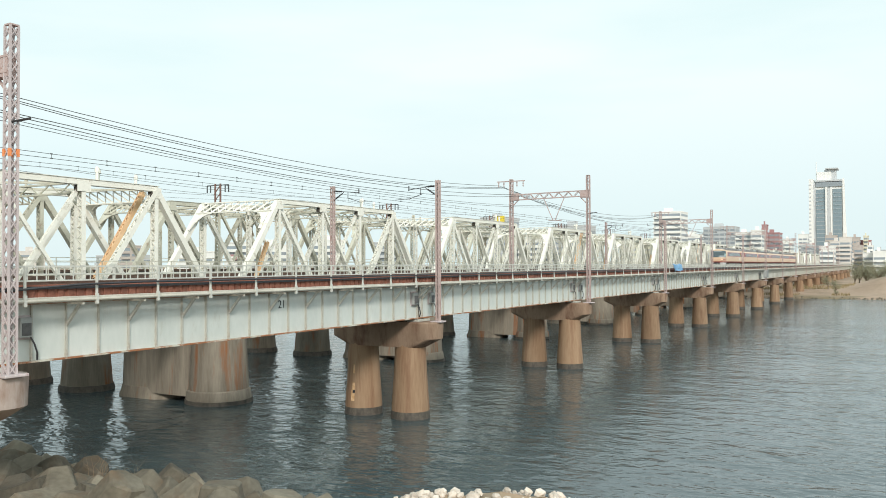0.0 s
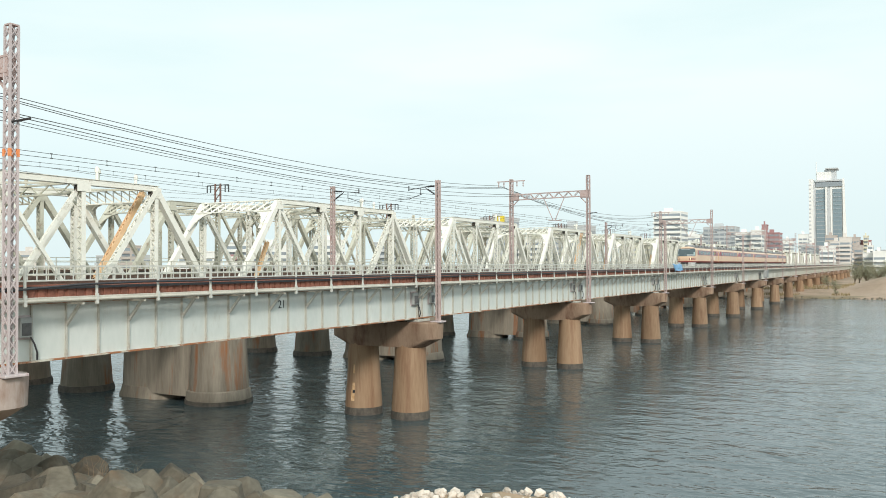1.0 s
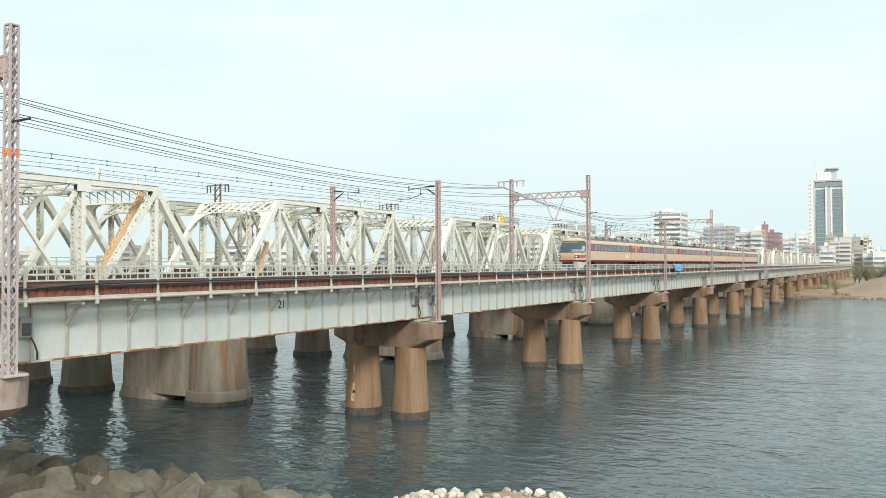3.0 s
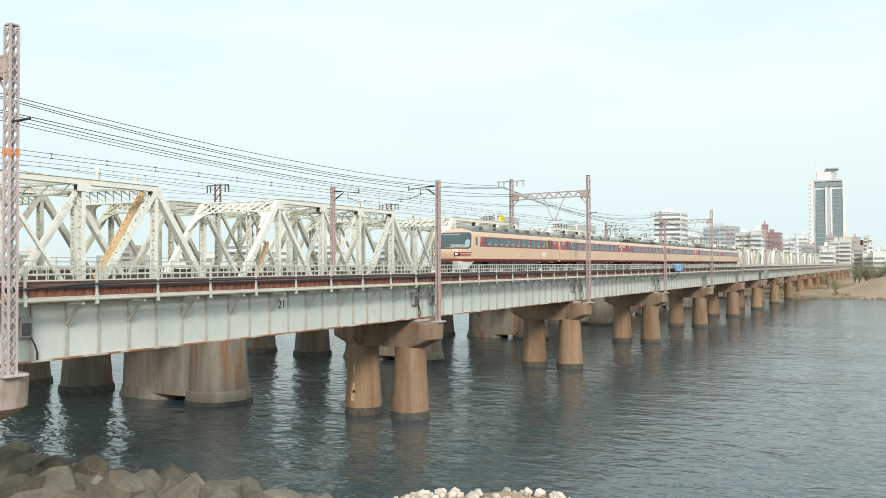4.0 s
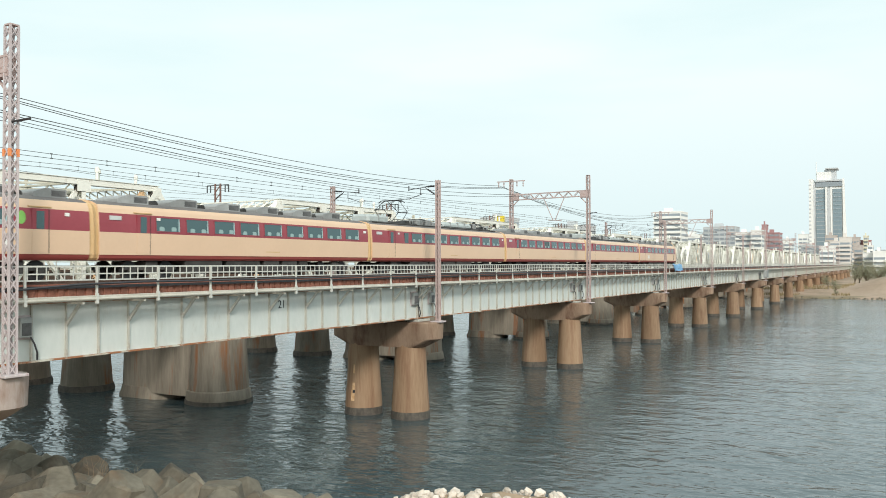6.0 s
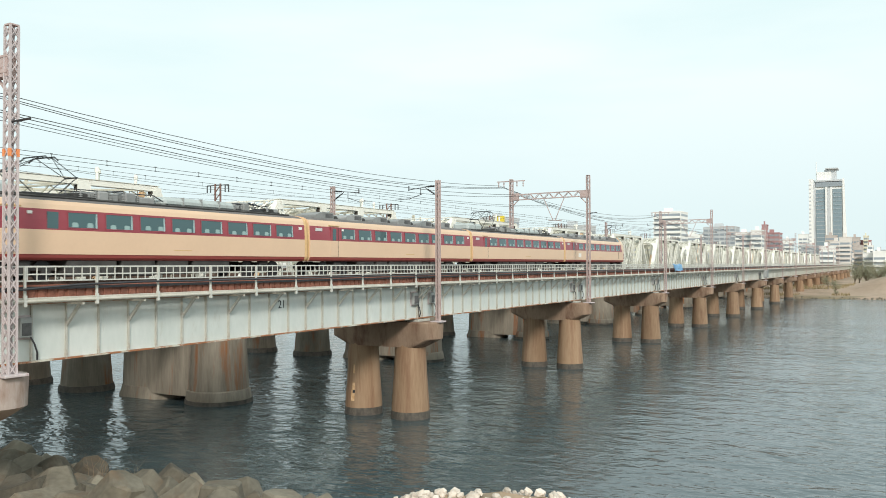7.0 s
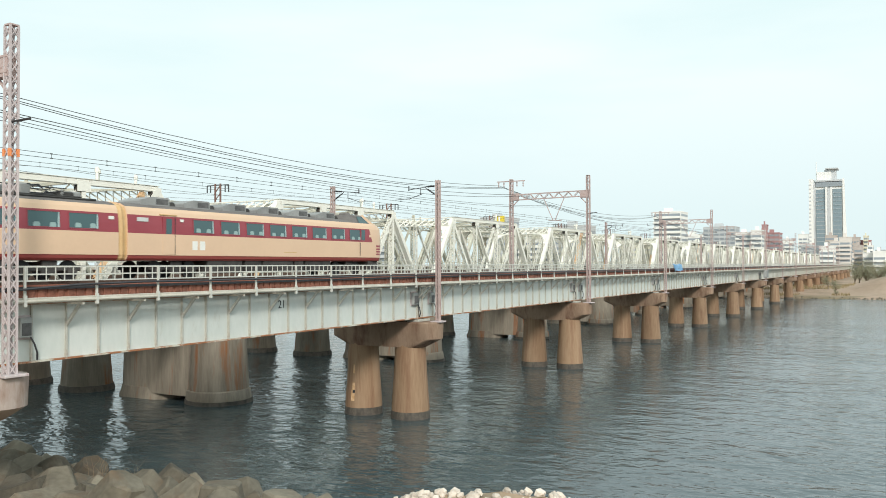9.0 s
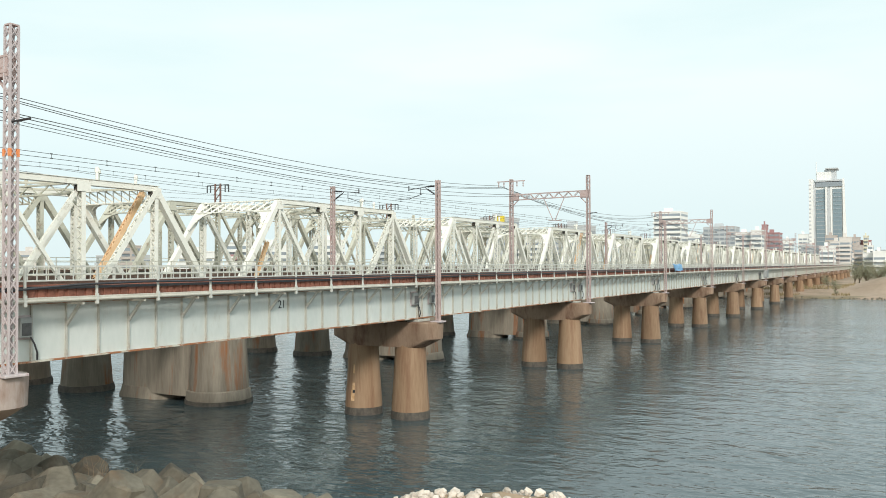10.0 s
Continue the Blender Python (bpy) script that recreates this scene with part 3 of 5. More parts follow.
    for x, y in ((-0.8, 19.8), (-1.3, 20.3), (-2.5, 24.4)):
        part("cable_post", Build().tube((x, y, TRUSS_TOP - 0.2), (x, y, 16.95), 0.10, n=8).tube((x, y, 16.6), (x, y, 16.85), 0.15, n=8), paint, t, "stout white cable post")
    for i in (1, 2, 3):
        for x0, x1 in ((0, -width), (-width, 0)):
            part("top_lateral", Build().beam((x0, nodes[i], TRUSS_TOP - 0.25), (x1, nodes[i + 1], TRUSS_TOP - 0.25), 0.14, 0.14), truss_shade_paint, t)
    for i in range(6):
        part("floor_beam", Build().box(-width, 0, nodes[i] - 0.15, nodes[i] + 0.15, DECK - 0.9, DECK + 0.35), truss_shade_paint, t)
    part("deck", Build().box(-width + 0.5, -0.5, 0, SPAN, DECK + 0.4, DECK + 0.62), asphalt_dark, t, "dark sleepered track deck")
    for x in (-width / 2 - 2.6, -width / 2 - 1.53, -width / 2 + 1.53, -width / 2 + 2.6):
        part("rail", Build().box(x - 0.035, x + 0.035, 0, SPAN, DECK + 0.62, DECK + 0.78), rail_steel, t)
    b = Build()
    for z in (0.9, 1.4, 1.75):
        b.box(0.55, 0.6, 0, SPAN, DECK + z, DECK + z + 0.05)
    for i in range(16):
        b.box(0.55, 0.6, SPAN / 16 * i, SPAN / 16 * i + 0.05, DECK - 0.4, DECK + 1.8)
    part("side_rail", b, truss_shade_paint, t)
    return t


truss_a = build_truss(8.5, truss_paint)
truss_a.location = (-45.5, TRUSS_PIER, 0)
part("primed_diagonal", laced(Build(), (-1.5, 24.2, TRUSS_TOP - 0.3), (-1.5, 18.9, TRUSS_LOW), 0.3, 0.36), truss_orange, truss_a, "orange primed diagonal")
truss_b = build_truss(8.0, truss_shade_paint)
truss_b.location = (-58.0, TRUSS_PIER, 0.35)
tagged(truss_b, "stained cream steel through truss span with shade darkened into its paint")
for n in range(1, SPANS + 1):
    made = copy_thing(truss_a, pose(-45.5, TRUSS_PIER + SPAN * n, 0))
    for c in [c for c in made.children if c.name.startswith("primed") and n % 3]:
        bpy.data.objects.remove(c)
    if n in (1, 2, 4, 5):
        part("primed_brace", laced(Build(), (-1.5, 6.75, 12.4), (-1.5, 4.3, TRUSS_LOW), 0.24, 0.30), truss_orange, made, "orange primed brace")
    copy_thing(truss_b, pose(-58.0, TRUSS_PIER + SPAN * n, 0.35))


def build_truss_piers():
    wall = thing("bridge_pier", "broad streaked concrete wall pier with stained faces", "bridge pier", "truss bridge piers", (-0.35, TRUSS_PIER, 0))
    part("shaft", Build().loft([slot_ring(-47.9, -43.3, 2.25, 0.95), slot_ring(-47.6, -43.6, 1.95, 6.7)]), old_pier, wall, smooth=True)
    part("rear_wall", Build().loft([slot_ring(-55.4, -44.5, 1.75, 0.5), slot_ring(-55.15, -44.5, 1.62, 6.7)]), old_pier, wall, smooth=True)
    part("footing", Build().loft([slot_ring(-48.15, -43.0, 2.5, -3), slot_ring(-48.1, -43.05, 2.42, 0.12), slot_ring(-48.0, -43.2, 2.35, 0.95), slot_ring(-47.9, -43.3, 2.2, 1.05)]), old_pier, wall, smooth=True)
    part("rear_footing", Build().loft([slot_ring(-55.7, -49.4, 1.95, -3), slot_ring(-55.7, -49.4, 1.9, 0.12), slot_ring(-55.5, -49.6, 1.85, 0.5), slot_ring(-55.4, -49.8, 1.78, 0.9)]), old_pier, wall, smooth=True)
    part("tide_band", Build().loft([slot_ring(-48.18, -42.97, 2.53, -1), slot_ring(-48.15, -42.99, 2.5, 0.30)]), pier_tide, wall, "dark wet tide band", smooth=True)
    for x in (-51.5, -45.5):
        part("bearing", Build().soft_box(x - 0.8, x + 0.8, -1.2, 1.2, 6.7, 7.15, 0.05), stiffener_paint, wall)
    single = thing("bridge_pier", "tapered grey concrete river pier", "bridge pier", "truss bridge piers", (-60.4, TRUSS_PIER - 0.6, 0))
    b = Build()
    b.loft([ring(0, 0, z, r, 24, 1.05) for z, r in ((0.5, 2.03), (6.95, 1.52))])
    part("shaft", b, old_pier, single, smooth=True)
    b = Build()
    b.loft([ring(0, 0, z, r, 24, 1.05) for z, r in ((-3, 2.3), (0.25, 2.2), (0.5, 2.1))])
    part("footing", b, pier_tide, single, smooth=True)
    part("bearing", Build().soft_box(-0.8, 0.8, -1.2, 1.2, 6.95, 7.5, 0.05), stiffener_paint, single)
    copy_thing(single, pose(-68.6, TRUSS_PIER - 0.6, 0))
    for n in range(1, SPANS + 1):
        copy_thing(wall, pose(-0.35, TRUSS_PIER + SPAN * n, 0))
        copy_thing(single, pose(-60.4, TRUSS_PIER - 0.6 + SPAN * n, 0))
        copy_thing(single, pose(-68.6, TRUSS_PIER - 0.6 + SPAN * n, 0))


build_truss_piers()


# ---- overhead line masts ----
def lattice_mast(b, x, y, z0, z1, w):
    h = w / 2
    for sx in (-1, 1):
        for sy in (-1, 1):
            b.beam((x + sx * h, y + sy * h, z0), (x + sx * h, y + sy * h, z1), 0.07, 0.07)
    k = int((z1 - z0) / (w * 1.35))
    for i in range(k):
        a, c = z0 + (z1 - z0) * i / k, z0 + (z1 - z0) * (i + 1) / k
        s = 1 if i % 2 else -1
        for e in (-h, h):
            b.beam((x - s * h, y + e, a), (x + s * h, y + e, c), 0.035, 0.035)
            b.beam((x + e, y - s * h, a), (x + e, y + s * h, c), 0.035, 0.035)
            if w > 0.30:
                b.beam((x + s * h, y + e, a), (x - s * h, y + e, c), 0.03, 0.03)
                b.beam((x + e, y + s * h, a), (x + e, y - s * h, c), 0.03, 0.03)
    return b


MAST_NEAR, MAST_FAR = -27.35, -35.75


def cantilever(b, x, y, side, z):
    """Hinged tube bracket with ribbed insulators, to the contact wire."""
    for z0, z1, x1 in ((z + 1.18, z + 1.12, 1.0), (z + 0.45, z + 1.08, 1.0)):
        b.tube((x, y, z0), (x + side * x1, y, z1), 0.024, n=6)
        for k in range(4):
            f = 0.3 + 0.14 * k
            c = Vector((x, y, z0)).lerp(Vector((x + side * x1, y, z1)), f)
            d = Vector((x, y, z0)).lerp(Vector((x + side * x1, y, z1)), f + 0.07)
            b.tube(c, d, 0.06, n=8)
    b.tube((x + side * 0.95, y, z + 1.12), (x + side * 2.35, y, z + 0.98), 0.026, n=6)
    b.tube((x + side * 2.3, y, z + 1.25), (x + side * 2.3, y, z + 0.92), 0.04, n=6)
    b.tube((x + side * 1.35, y, z + 1.08), (x + side * 1.35, y, z + 0.62), 0.026, n=6)
    b.tube((x + side * 1.25, y, z + 0.66), (x + side * 2.3, y, z + 0.35), 0.022, n=6)
    b.tube((x + side * 2.3, y, z + 0.38), (x + side * 3.4, y, z + 0.33), 0.02, n=6)
    return b


def build_gantry(n, w):
    y = pier_y(n)
    g = thing("catenary_gantry", "rusty pink lattice steel overhead line gantry", "gantry", "overhead line supports", (0, y, 0))
    top = 18.9 if n == 0 else 19.3
    for x in (MAST_NEAR, MAST_FAR):
        m = part("mast", lattice_mast(Build(), x, 0, 6.6, top, w), mast_light if n == 0 else mast_paint, g, smooth=False)
        part("base_plate", Build().soft_box(x - 0.45, x + 0.45, -0.45, 0.45, 6.56, 6.66, 0.02), mast_light, m)
        part("top_plate", Build().box(x - w / 2 - 0.02, x + w / 2 + 0.02, -w / 2 - 0.02, w / 2 + 0.02, top, top + 0.05), mast_paint, m)
    if n == 0:
        for sx in (-0.155, 0.155):
            for sy in (-0.155, 0.155):
                part("orange_band", Build().box(MAST_NEAR + sx - 0.045, MAST_NEAR + sx + 0.045, sy - 0.045, sy + 0.045, 14.28, 14.55), mast_orange, g, "orange painted band")
    b = Build()
    lo, hi = 17.15, 17.7
    for z in (lo, hi):
        for e in (-w / 2, w / 2):
            b.beam((MAST_FAR, e, z), (MAST_NEAR, e, z + 0.12), 0.08, 0.08)
    k = 16
    for i in range(k):
        xa, xb = MAST_FAR + 8.4 * i / k, MAST_FAR + 8.4 * (i + 1) / k
        for e in (-w / 2, w / 2):
            b.beam((xa, e, lo + 0.05 if i % 2 else hi + 0.05), (xb, e, hi + 0.05 if i % 2 else lo + 0.05), 0.05, 0.05)
    for x, s in ((MAST_FAR, 1), (MAST_NEAR, -1)):
        b.box(min(x, x + s * 0.8), max(x, x + s * 0.8), -w / 2 - 0.02, w / 2 + 0.02, lo - 0.05, hi + 0.15)
        b.beam((x, 0, lo - 0.8), (x + s * 0.8, 0, lo), 0.08, 0.08)
    part("beam", b, mast_paint, g)
    b = Build()
    b.tube((-32.1, 0, lo), (-31.1, 0, 14.9), 0.04, n=6)
    b.tube((-29.9, 0, lo), (-30.9, 0, 14.9), 0.04, n=6)
    b.tube((-31.6, 0, 14.95), (-30.2, 0, 14.9), 0.05, n=6)
    part("drop_bracket", b, mast_paint, g)
    b = Build()
    b.beam((-37.4, 0, 19.15), (-34.2, 0, 19.15), 0.1, 0.1)
    for x in (-37.2, -36.6, -35.1, -34.4):
        b.tube((x, 0, 19.15), (x, 0, 18.5), 0.03, n=6)
        for k in range(3):
            b.tube((x, 0, 19.05 - 0.16 * k), (x, 0, 18.97 - 0.16 * k), 0.08, n=8)
    part("crossarm", b, mast_paint, g)
    part("insulator_arm", Build().tube((MAST_NEAR, 0, 15.5), (MAST_NEAR + 0.85, 0.15, 15.58), 0.045, n=8), dark_metal, g, "dark insulator arm")
    return g


def build_mast(n, x, side):
    y = pier_y(n)
    g = thing("catenary_mast", "rust-brown lattice overhead line mast with bracket", "mast", "overhead line supports", (0, y, 0))
    m = part("mast", lattice_mast(Build(), x, 0, 6.6, 16.15, 0.21), mast_paint, g)
    part("base_plate", Build().soft_box(x - 0.4, x + 0.4, -0.4, 0.4, 6.56, 6.66, 0.02), mast_light, m)
    part("cantilever", cantilever(Build(), x, 0, side, 14.6), dark_metal, g, "dark hinged bracket with insulators")
    return g


for n in range(0, 15):
    if n % 2 == 0:
        build_gantry(n, 0.31 if n == 0 else 0.29)
    else:
        build_mast(n, MAST_NEAR, -1)
        build_mast(n, MAST_FAR - (0.38 if n == 1 else -0.35), 1)


# ---- wires ----
def wire(name, label, points, radius):
    """Sagging wire through supports; points: (x, y, z), sag of the stretch to the next."""
    b = Build()
    for (p, sag), (q, _) in zip(points, points[1:]):
        p, q = Vector(p), Vector(q)
        k = 12
        last = p
        for i in range(1, k + 1):
            s = i / k
            c = p.lerp(q, s) - Vector((0, 0, 4 * sag * s * (1 - s)))
            b.tube(last, c, radius, n=5, caps=False)
            last = c
    return tagged(new(name, b.mesh(name, wire_dark)), label, "wire", "overhead wires")


for x, z, sag in ((-37.2, 18.75, 1.2), (-36.6, 18.55, 1.5), (-36.6, 18.47, 1.55), (-35.2, 17.72, 1.1), (-34.6, 17.55, 1.4)):
    wire("feeder_wire", "dark feeder cable strung between gantries", [((x, pier_y(n), z + (0.30 if n == 0 and z > 18 else 0.0)), sag) for n in range(-2, 16, 2)], 0.021)
MESSENGER = (16.45, 15.42)  # height on gantries and on single masts
for low in (0.0, 0.14):
    wire("messenger_wire", "dark messenger wire above the track", [((TRACK_X, pier_y(n), MESSENGER[n % 2] - low), 0.30) for n in range(-2, 16)], 0.014)
wire("auxiliary_wire", "thin dark auxiliary wire above the track", [((TRACK_X, pier_y(n), 15.12), 0.03) for n in range(-2, 16)], 0.012)
wire("contact_wire", "thin dark contact wire above the track", [((TRACK_X, pier_y(n), 14.92), 0.0) for n in range(-2, 16)], 0.012)


def hanger(x, y, top, low):
    """A short clip between two wires, thicker at its ends."""
    d = Build().tube((x, y, low), (x, y, top), 0.012, n=4)
    for z in (low, top):
        d.beam((x, y - 0.05, z), (x, y + 0.05, z), 0.035, 0.045)
    tagged(new("dropper", d.mesh("dropper", wire_dark)), "short dark hanger clip between two wires", "wire", "droppers")


for i in range(44):
    hanger(TRACK_X, 19.4 + 2.75 * i, 15.11, 14.92)
for x, z, sag in ((-46.3, 16.82, 0.12), (-46.3, 16.56, 0.12), (-49.0, 16.9, 0.3), (-51.5, 16.8, 0.3), (-58.8, 17.5, 0.4), (-61.5, 17.3, 0.4)):
    wire("feeder_wire", "thin dark cable above the truss bridge", [((x, TRUSS_PIER + SPAN * n + 17.8, z), sag) for n in range(-2, 15)], 0.014)
for i in range(34):
    y = 29.6 + 2.7 * i
    s = ((y - TRUSS_PIER - 17.8) / SPAN) % 1.0
    hanger(-46.3, y, 16.82 - 0.48 * s * (1 - s), 16.56 - 0.48 * s * (1 - s))


# ---- posts on the truss bridge ----
def build_truss_post():
    g = thing("line_post", "brown steel cable post standing on the rear truss", "post", "truss bridge cable posts", (-58.0, TRUSS_PIER + SPAN + 12.2, 0))
    b = Build()
    for e in (-0.34, 0.34):
        b.beam((e, 0, TRUSS_TOP + 0.1), (e, 0, 18.35), 0.13, 0.13)
    for i in range(3):
        b.beam((-0.34, 0, 16.0 + 0.75 * i), (0.34, 0, 16.7 + 0.75 * i), 0.07, 0.07)
    part("frame", b, rust_dark, g)
    b = Build()
    b.beam((-1.4, 0, 18.2), (1.4, 0, 18.2), 0.08, 0.08)
    for x in (-1.4, -0.95, 0.95, 1.4):
        b.tube((x, 0, 18.2), (x, 0, 17.5), 0.06, n=6)
    part("crossarm", b, dark_metal, g)
    for n in range(2, 10):
        copy_thing(g, pose(-58.0, TRUSS_PIER + SPAN * n + 12.2, 0))


build_truss_post()


# ---- small things on the girder bridge ----
def build_junction_box(y, z0, z1, w):
    j = thing("junction_box", "grey steel equipment box with a black cable", "equipment box", "girder equipment boxes", (-28.88, y, 0))
    part("back_plate", Build().soft_box(0.0, 0.05, -w / 2 - 0.06, w / 2 + 0.06, z0 - 0.08, z1 + 0.08, 0.01), mast_light, j)
    part("case", Build().soft_box(0.05, 0.26, -w / 2, w / 2, z0, z1, 0.03), box_light, j)
    part("lid", Build().soft_box(0.262, 0.29, -w / 2 + 0.06, w / 2 - 0.06, z0 + 0.08, z1 - 0.2, 0.01), grille_grey, j, "dark panel")
    b = Build()
    pts = [Vector((0.2, w * 0.3, z0 + 0.1)), Vector((0.3, w * 0.6, z0 - 0.25)), Vector((0.25, w * 0.9, z0 - 0.6)), Vector((0.1, w * 1.1, WEB_LOW + 0.1))]
    for p, q in zip(pts, pts[1:]):
        b.tube(p, q, 0.035, n=6)
    part("cable", b, cable_black, j)


for n in range(0, 7):
    build_junction_box(pier_y(n) - 0.75, 7.75, 8.55, 0.62)
    build_junction_box(pier_y(n) + 1.5, 7.75, 8.5, 0.5)


def build_cable():
    b = Build()
    last = None
    for i in range(150):
        y = 12 + 3.0 * i
        z = 9.76 - 0.22 * smooth01((22.5 - y) / 5.5) + 0.012 * math.sin(i * 2.1)
        p = Vector((-27.60, y, z))
        if last:
            b.tube(last, p, 0.05, n=6, caps=False)
        last = p
    tagged(new("cable", b.mesh("cable", cable_black, True)), "thick black cable tied along the handrail", "cable")


build_cable()
number = bpy.data.curves.new("span_number", "FONT")
number.body, number.size, number.extrude = "21", 0.62, 0.004
number.materials.append(dark_metal)
span_number = new("span_number", number)
span_number.parent = girder_near
span_number.matrix_local = pose(-28.88 - TRACK_X, 33.98 - pier_y(0), 8.15, 90, 0, 90)


def build_sheet():
    b = Build()
    n = 12
    v = []
    for j in range(7):
        for i in range(n):
            u, w = i / (n - 1), j / 6
            fold = 0.10 * math.sin(u * 17 + w * 2) * w
            v.append((0.12 + fold + 0.15 * w if w > 0.15 else -0.1 + 0.2 * w, (u - 0.5) * (4.8 + 0.5 * w), 10.42 - 0.95 * w + 0.06 * math.sin(u * 9)))
    f = [(j * n + i, j * n + i + 1, (j + 1) * n + i + 1, (j + 1) * n + i) for j in range(6) for i in range(n - 1)]
    b.add(v, f)
    b.add([(x - 0.03, y, z) for x, y, z in v], f)
    ob = tagged(new("plastic_sheet", b.mesh("plastic_sheet", sheet_blue, True)), "blue plastic sheet draped over the handrail", "tarpaulin")
    ob.location = (-27.75, 117.8, 0)


build_sheet()
cab = thing("relay_cabinet", "pale grey relay cabinet fixed beside a mast", "cabinet", "", (-27.3, pier_y(6), 0))
part("case", Build().soft_box(-0.4, 0.4, -1.0, 1.0, 7.2, 8.9, 0.05), box_light, cab)
part("door", Build().soft_box(0.405, 0.44, -0.85, 0.85, 7.35, 8.75, 0.02), box_grey, cab)


# ---- the train ----
# car space: x across, y back along the train, z up from the rail
SIDE = [(1.34, 0.88), (1.42, 0.96), (1.455, 1.09), (1.475, 1.10), (1.478, 1.7), (1.477, 1.98), (1.475, 2.20), (1.46, 2.6), (1.42, 3.02), (1.36, 3.22), (1.27, 3.38), (1.0, 3.50), (0.55, 3.59), (0.0, 3.63)]
ZONE = [1, 1, 1, 0, 0, 0, 2, 2, 0, 0, 3, 3, 3]  # 0 cream, 1 lower red, 2 band red, 3 roof
BODY_MATS = [train_cream, train_lower_red, train_red, train_roof]


def outline(k=1.0, kz=1.0):
    right = [(x * k, 0.88 + (z - 0.88) * kz) for x, z in SIDE]
    return right + [(-x, z) for x, z in right[-2::-1]]


def body_between(b, ys, plain=()):
    """Shell along the stations ys; band turns to cream between the stations listed in plain."""
    o = outline()
    zones = ZONE + ZONE[::-1]
    for y0, y1 in zip(ys, ys[1:]):
        for i, z in enumerate(zones):
            mat = 0 if z == 2 and y0 in plain else z
            (xa, za), (xb, zb) = o[i], o[i + 1]
            b.add([(xa, y0, za), (xb, y0, zb), (xb, y1, zb), (xa, y1, za)], [(0, 1, 2, 3)], mat)
    for y in (ys[0], ys[-1]):
        b.add([(x, y, z) for x, z in o], [tuple(range(len(o)))], 0)
    b.box(-1.3, 1.3, ys[0], ys[-1], 0.86, 0.9, 1)


def windows(car, ys, width, z0=2.32, z1=2.93, proud=0.006):
    for side in (-1, 1):
        low, high = 1.472, 1.43
        v = lambda y, z: (side * (low + (high - low) * (z - 2.3) / 0.7 + proud), y, z)
        glass, frame_b = Build(), Build()
        a, c = -width / 2, width / 2
        glass.add([v(a, z0), v(c, z0), v(c, z1), v(a, z1)], [(0, 1, 2, 3)])
        g = 0.035
        for ya, yb, za, zb in ((a - g, c + g, z0 - g, z0), (a - g, c + g, z1, z1 + g), (a - g, a, z0, z1), (c, c + g, z0, z1)):
            p = [v(ya, za), v(yb, za), v(yb, zb), v(ya, zb)]
            q = [(x + side * 0.012, y, z) for x, y, z in p]
            frame_b.add(p + q, [(0, 1, 2, 3), (4, 5, 6, 7), (0, 1, 5, 4), (1, 2, 6, 5), (2, 3, 7, 6), (3, 0, 4, 7)])
        cm = Build().add([(x + side * 0.003, y, z) for x, y, z in (v(c - 0.10, z0), v(c - 0.01, z0), v(c - 0.01, z1), v(c - 0.07, z1))], [(0, 1, 2, 3)]).mesh("curtain", pale_teal_mat)
        gm, fm = glass.mesh("window", train_glass), frame_b.mesh("frame", train_red)
        p = [v(-0.15, z0 + 0.02), v(0.15, z0 + 0.02), v(0.15, z0 + 0.14), v(0.11, z0 + 0.21), v(-0.08, z0 + 0.22), v(-0.14, z0 + 0.17)]
        hm = Build().add([(x + side * 0.004, y, z) for x, y, z in p], [(0, 1, 2, 3, 4, 5)]).mesh("seat_back", seat_cloth)
        for k, y in enumerate(ys):
            w = part("window", gm, None, car)
            w.location = (0, y, 0)
            if side < 0:
                continue
            part("frame", fm, None, w)
            part("curtain", cm, None, w, "pale strip along the window edge")
            for s in ((-0.27, 0.24) if width > 1.2 else (0.1,)):
                part("seat_back", hm, None, w, "pale seat back showing through the glass").location = (0, s * width + 0.05 * (k % 3), -0.03 * (k % 2))


def door(car, y, top=3.0, small=True):
    for side in (-1, 1):
        d = part("door", Build().box(side * 1.455 if side > 0 else -1.488, 1.488 if side > 0 else side * 1.455, -0.36, 0.36, 1.16, 2.20).box(1.43 if side > 0 else -1.482, 1.482 if side > 0 else -1.43, -0.36, 0.36, 2.20, top, 1), [train_cream, train_red], car)
        d.location = (0, y, 0)
        x = 1.484 * side
        part("door_window", Build().box(min(x, x * 1.004), max(x, x * 1.004), -0.17, 0.17, 2.22, 2.92), train_glass, d)
        part("door_gap", Build().box(min(x, x * 1.007), max(x, x * 1.007), 0.36, 0.385, 1.14, 3.0), dark_metal, d)
        part("rain_gutter", Build().box(min(1.36 * side, 1.46 * side), max(1.36 * side, 1.46 * side), -0.5, 0.5, 3.07, 3.11), train_hood, d)


def build_bogie_mesh():
    b = Build()
    for s in (-1, 1):
        b.soft_box(s * 1.02 - 0.08, s * 1.02 + 0.08, -1.5, 1.5, 0.42, 0.66, 0.03)
        b.soft_box(s * 1.05 - 0.12, s * 1.05 + 0.12, -0.35, 0.35, 0.30, 0.85, 0.04)
        for y in (-1.05, 1.05):
            b.soft_box(s * 1.06 - 0.12, s * 1.06 + 0.12, y - 0.2, y + 0.2, 0.28, 0.6, 0.04)
    b.box(-0.95, 0.95, -0.25, 0.25, 0.45, 0.8)
    return b.mesh("frame", train_under)


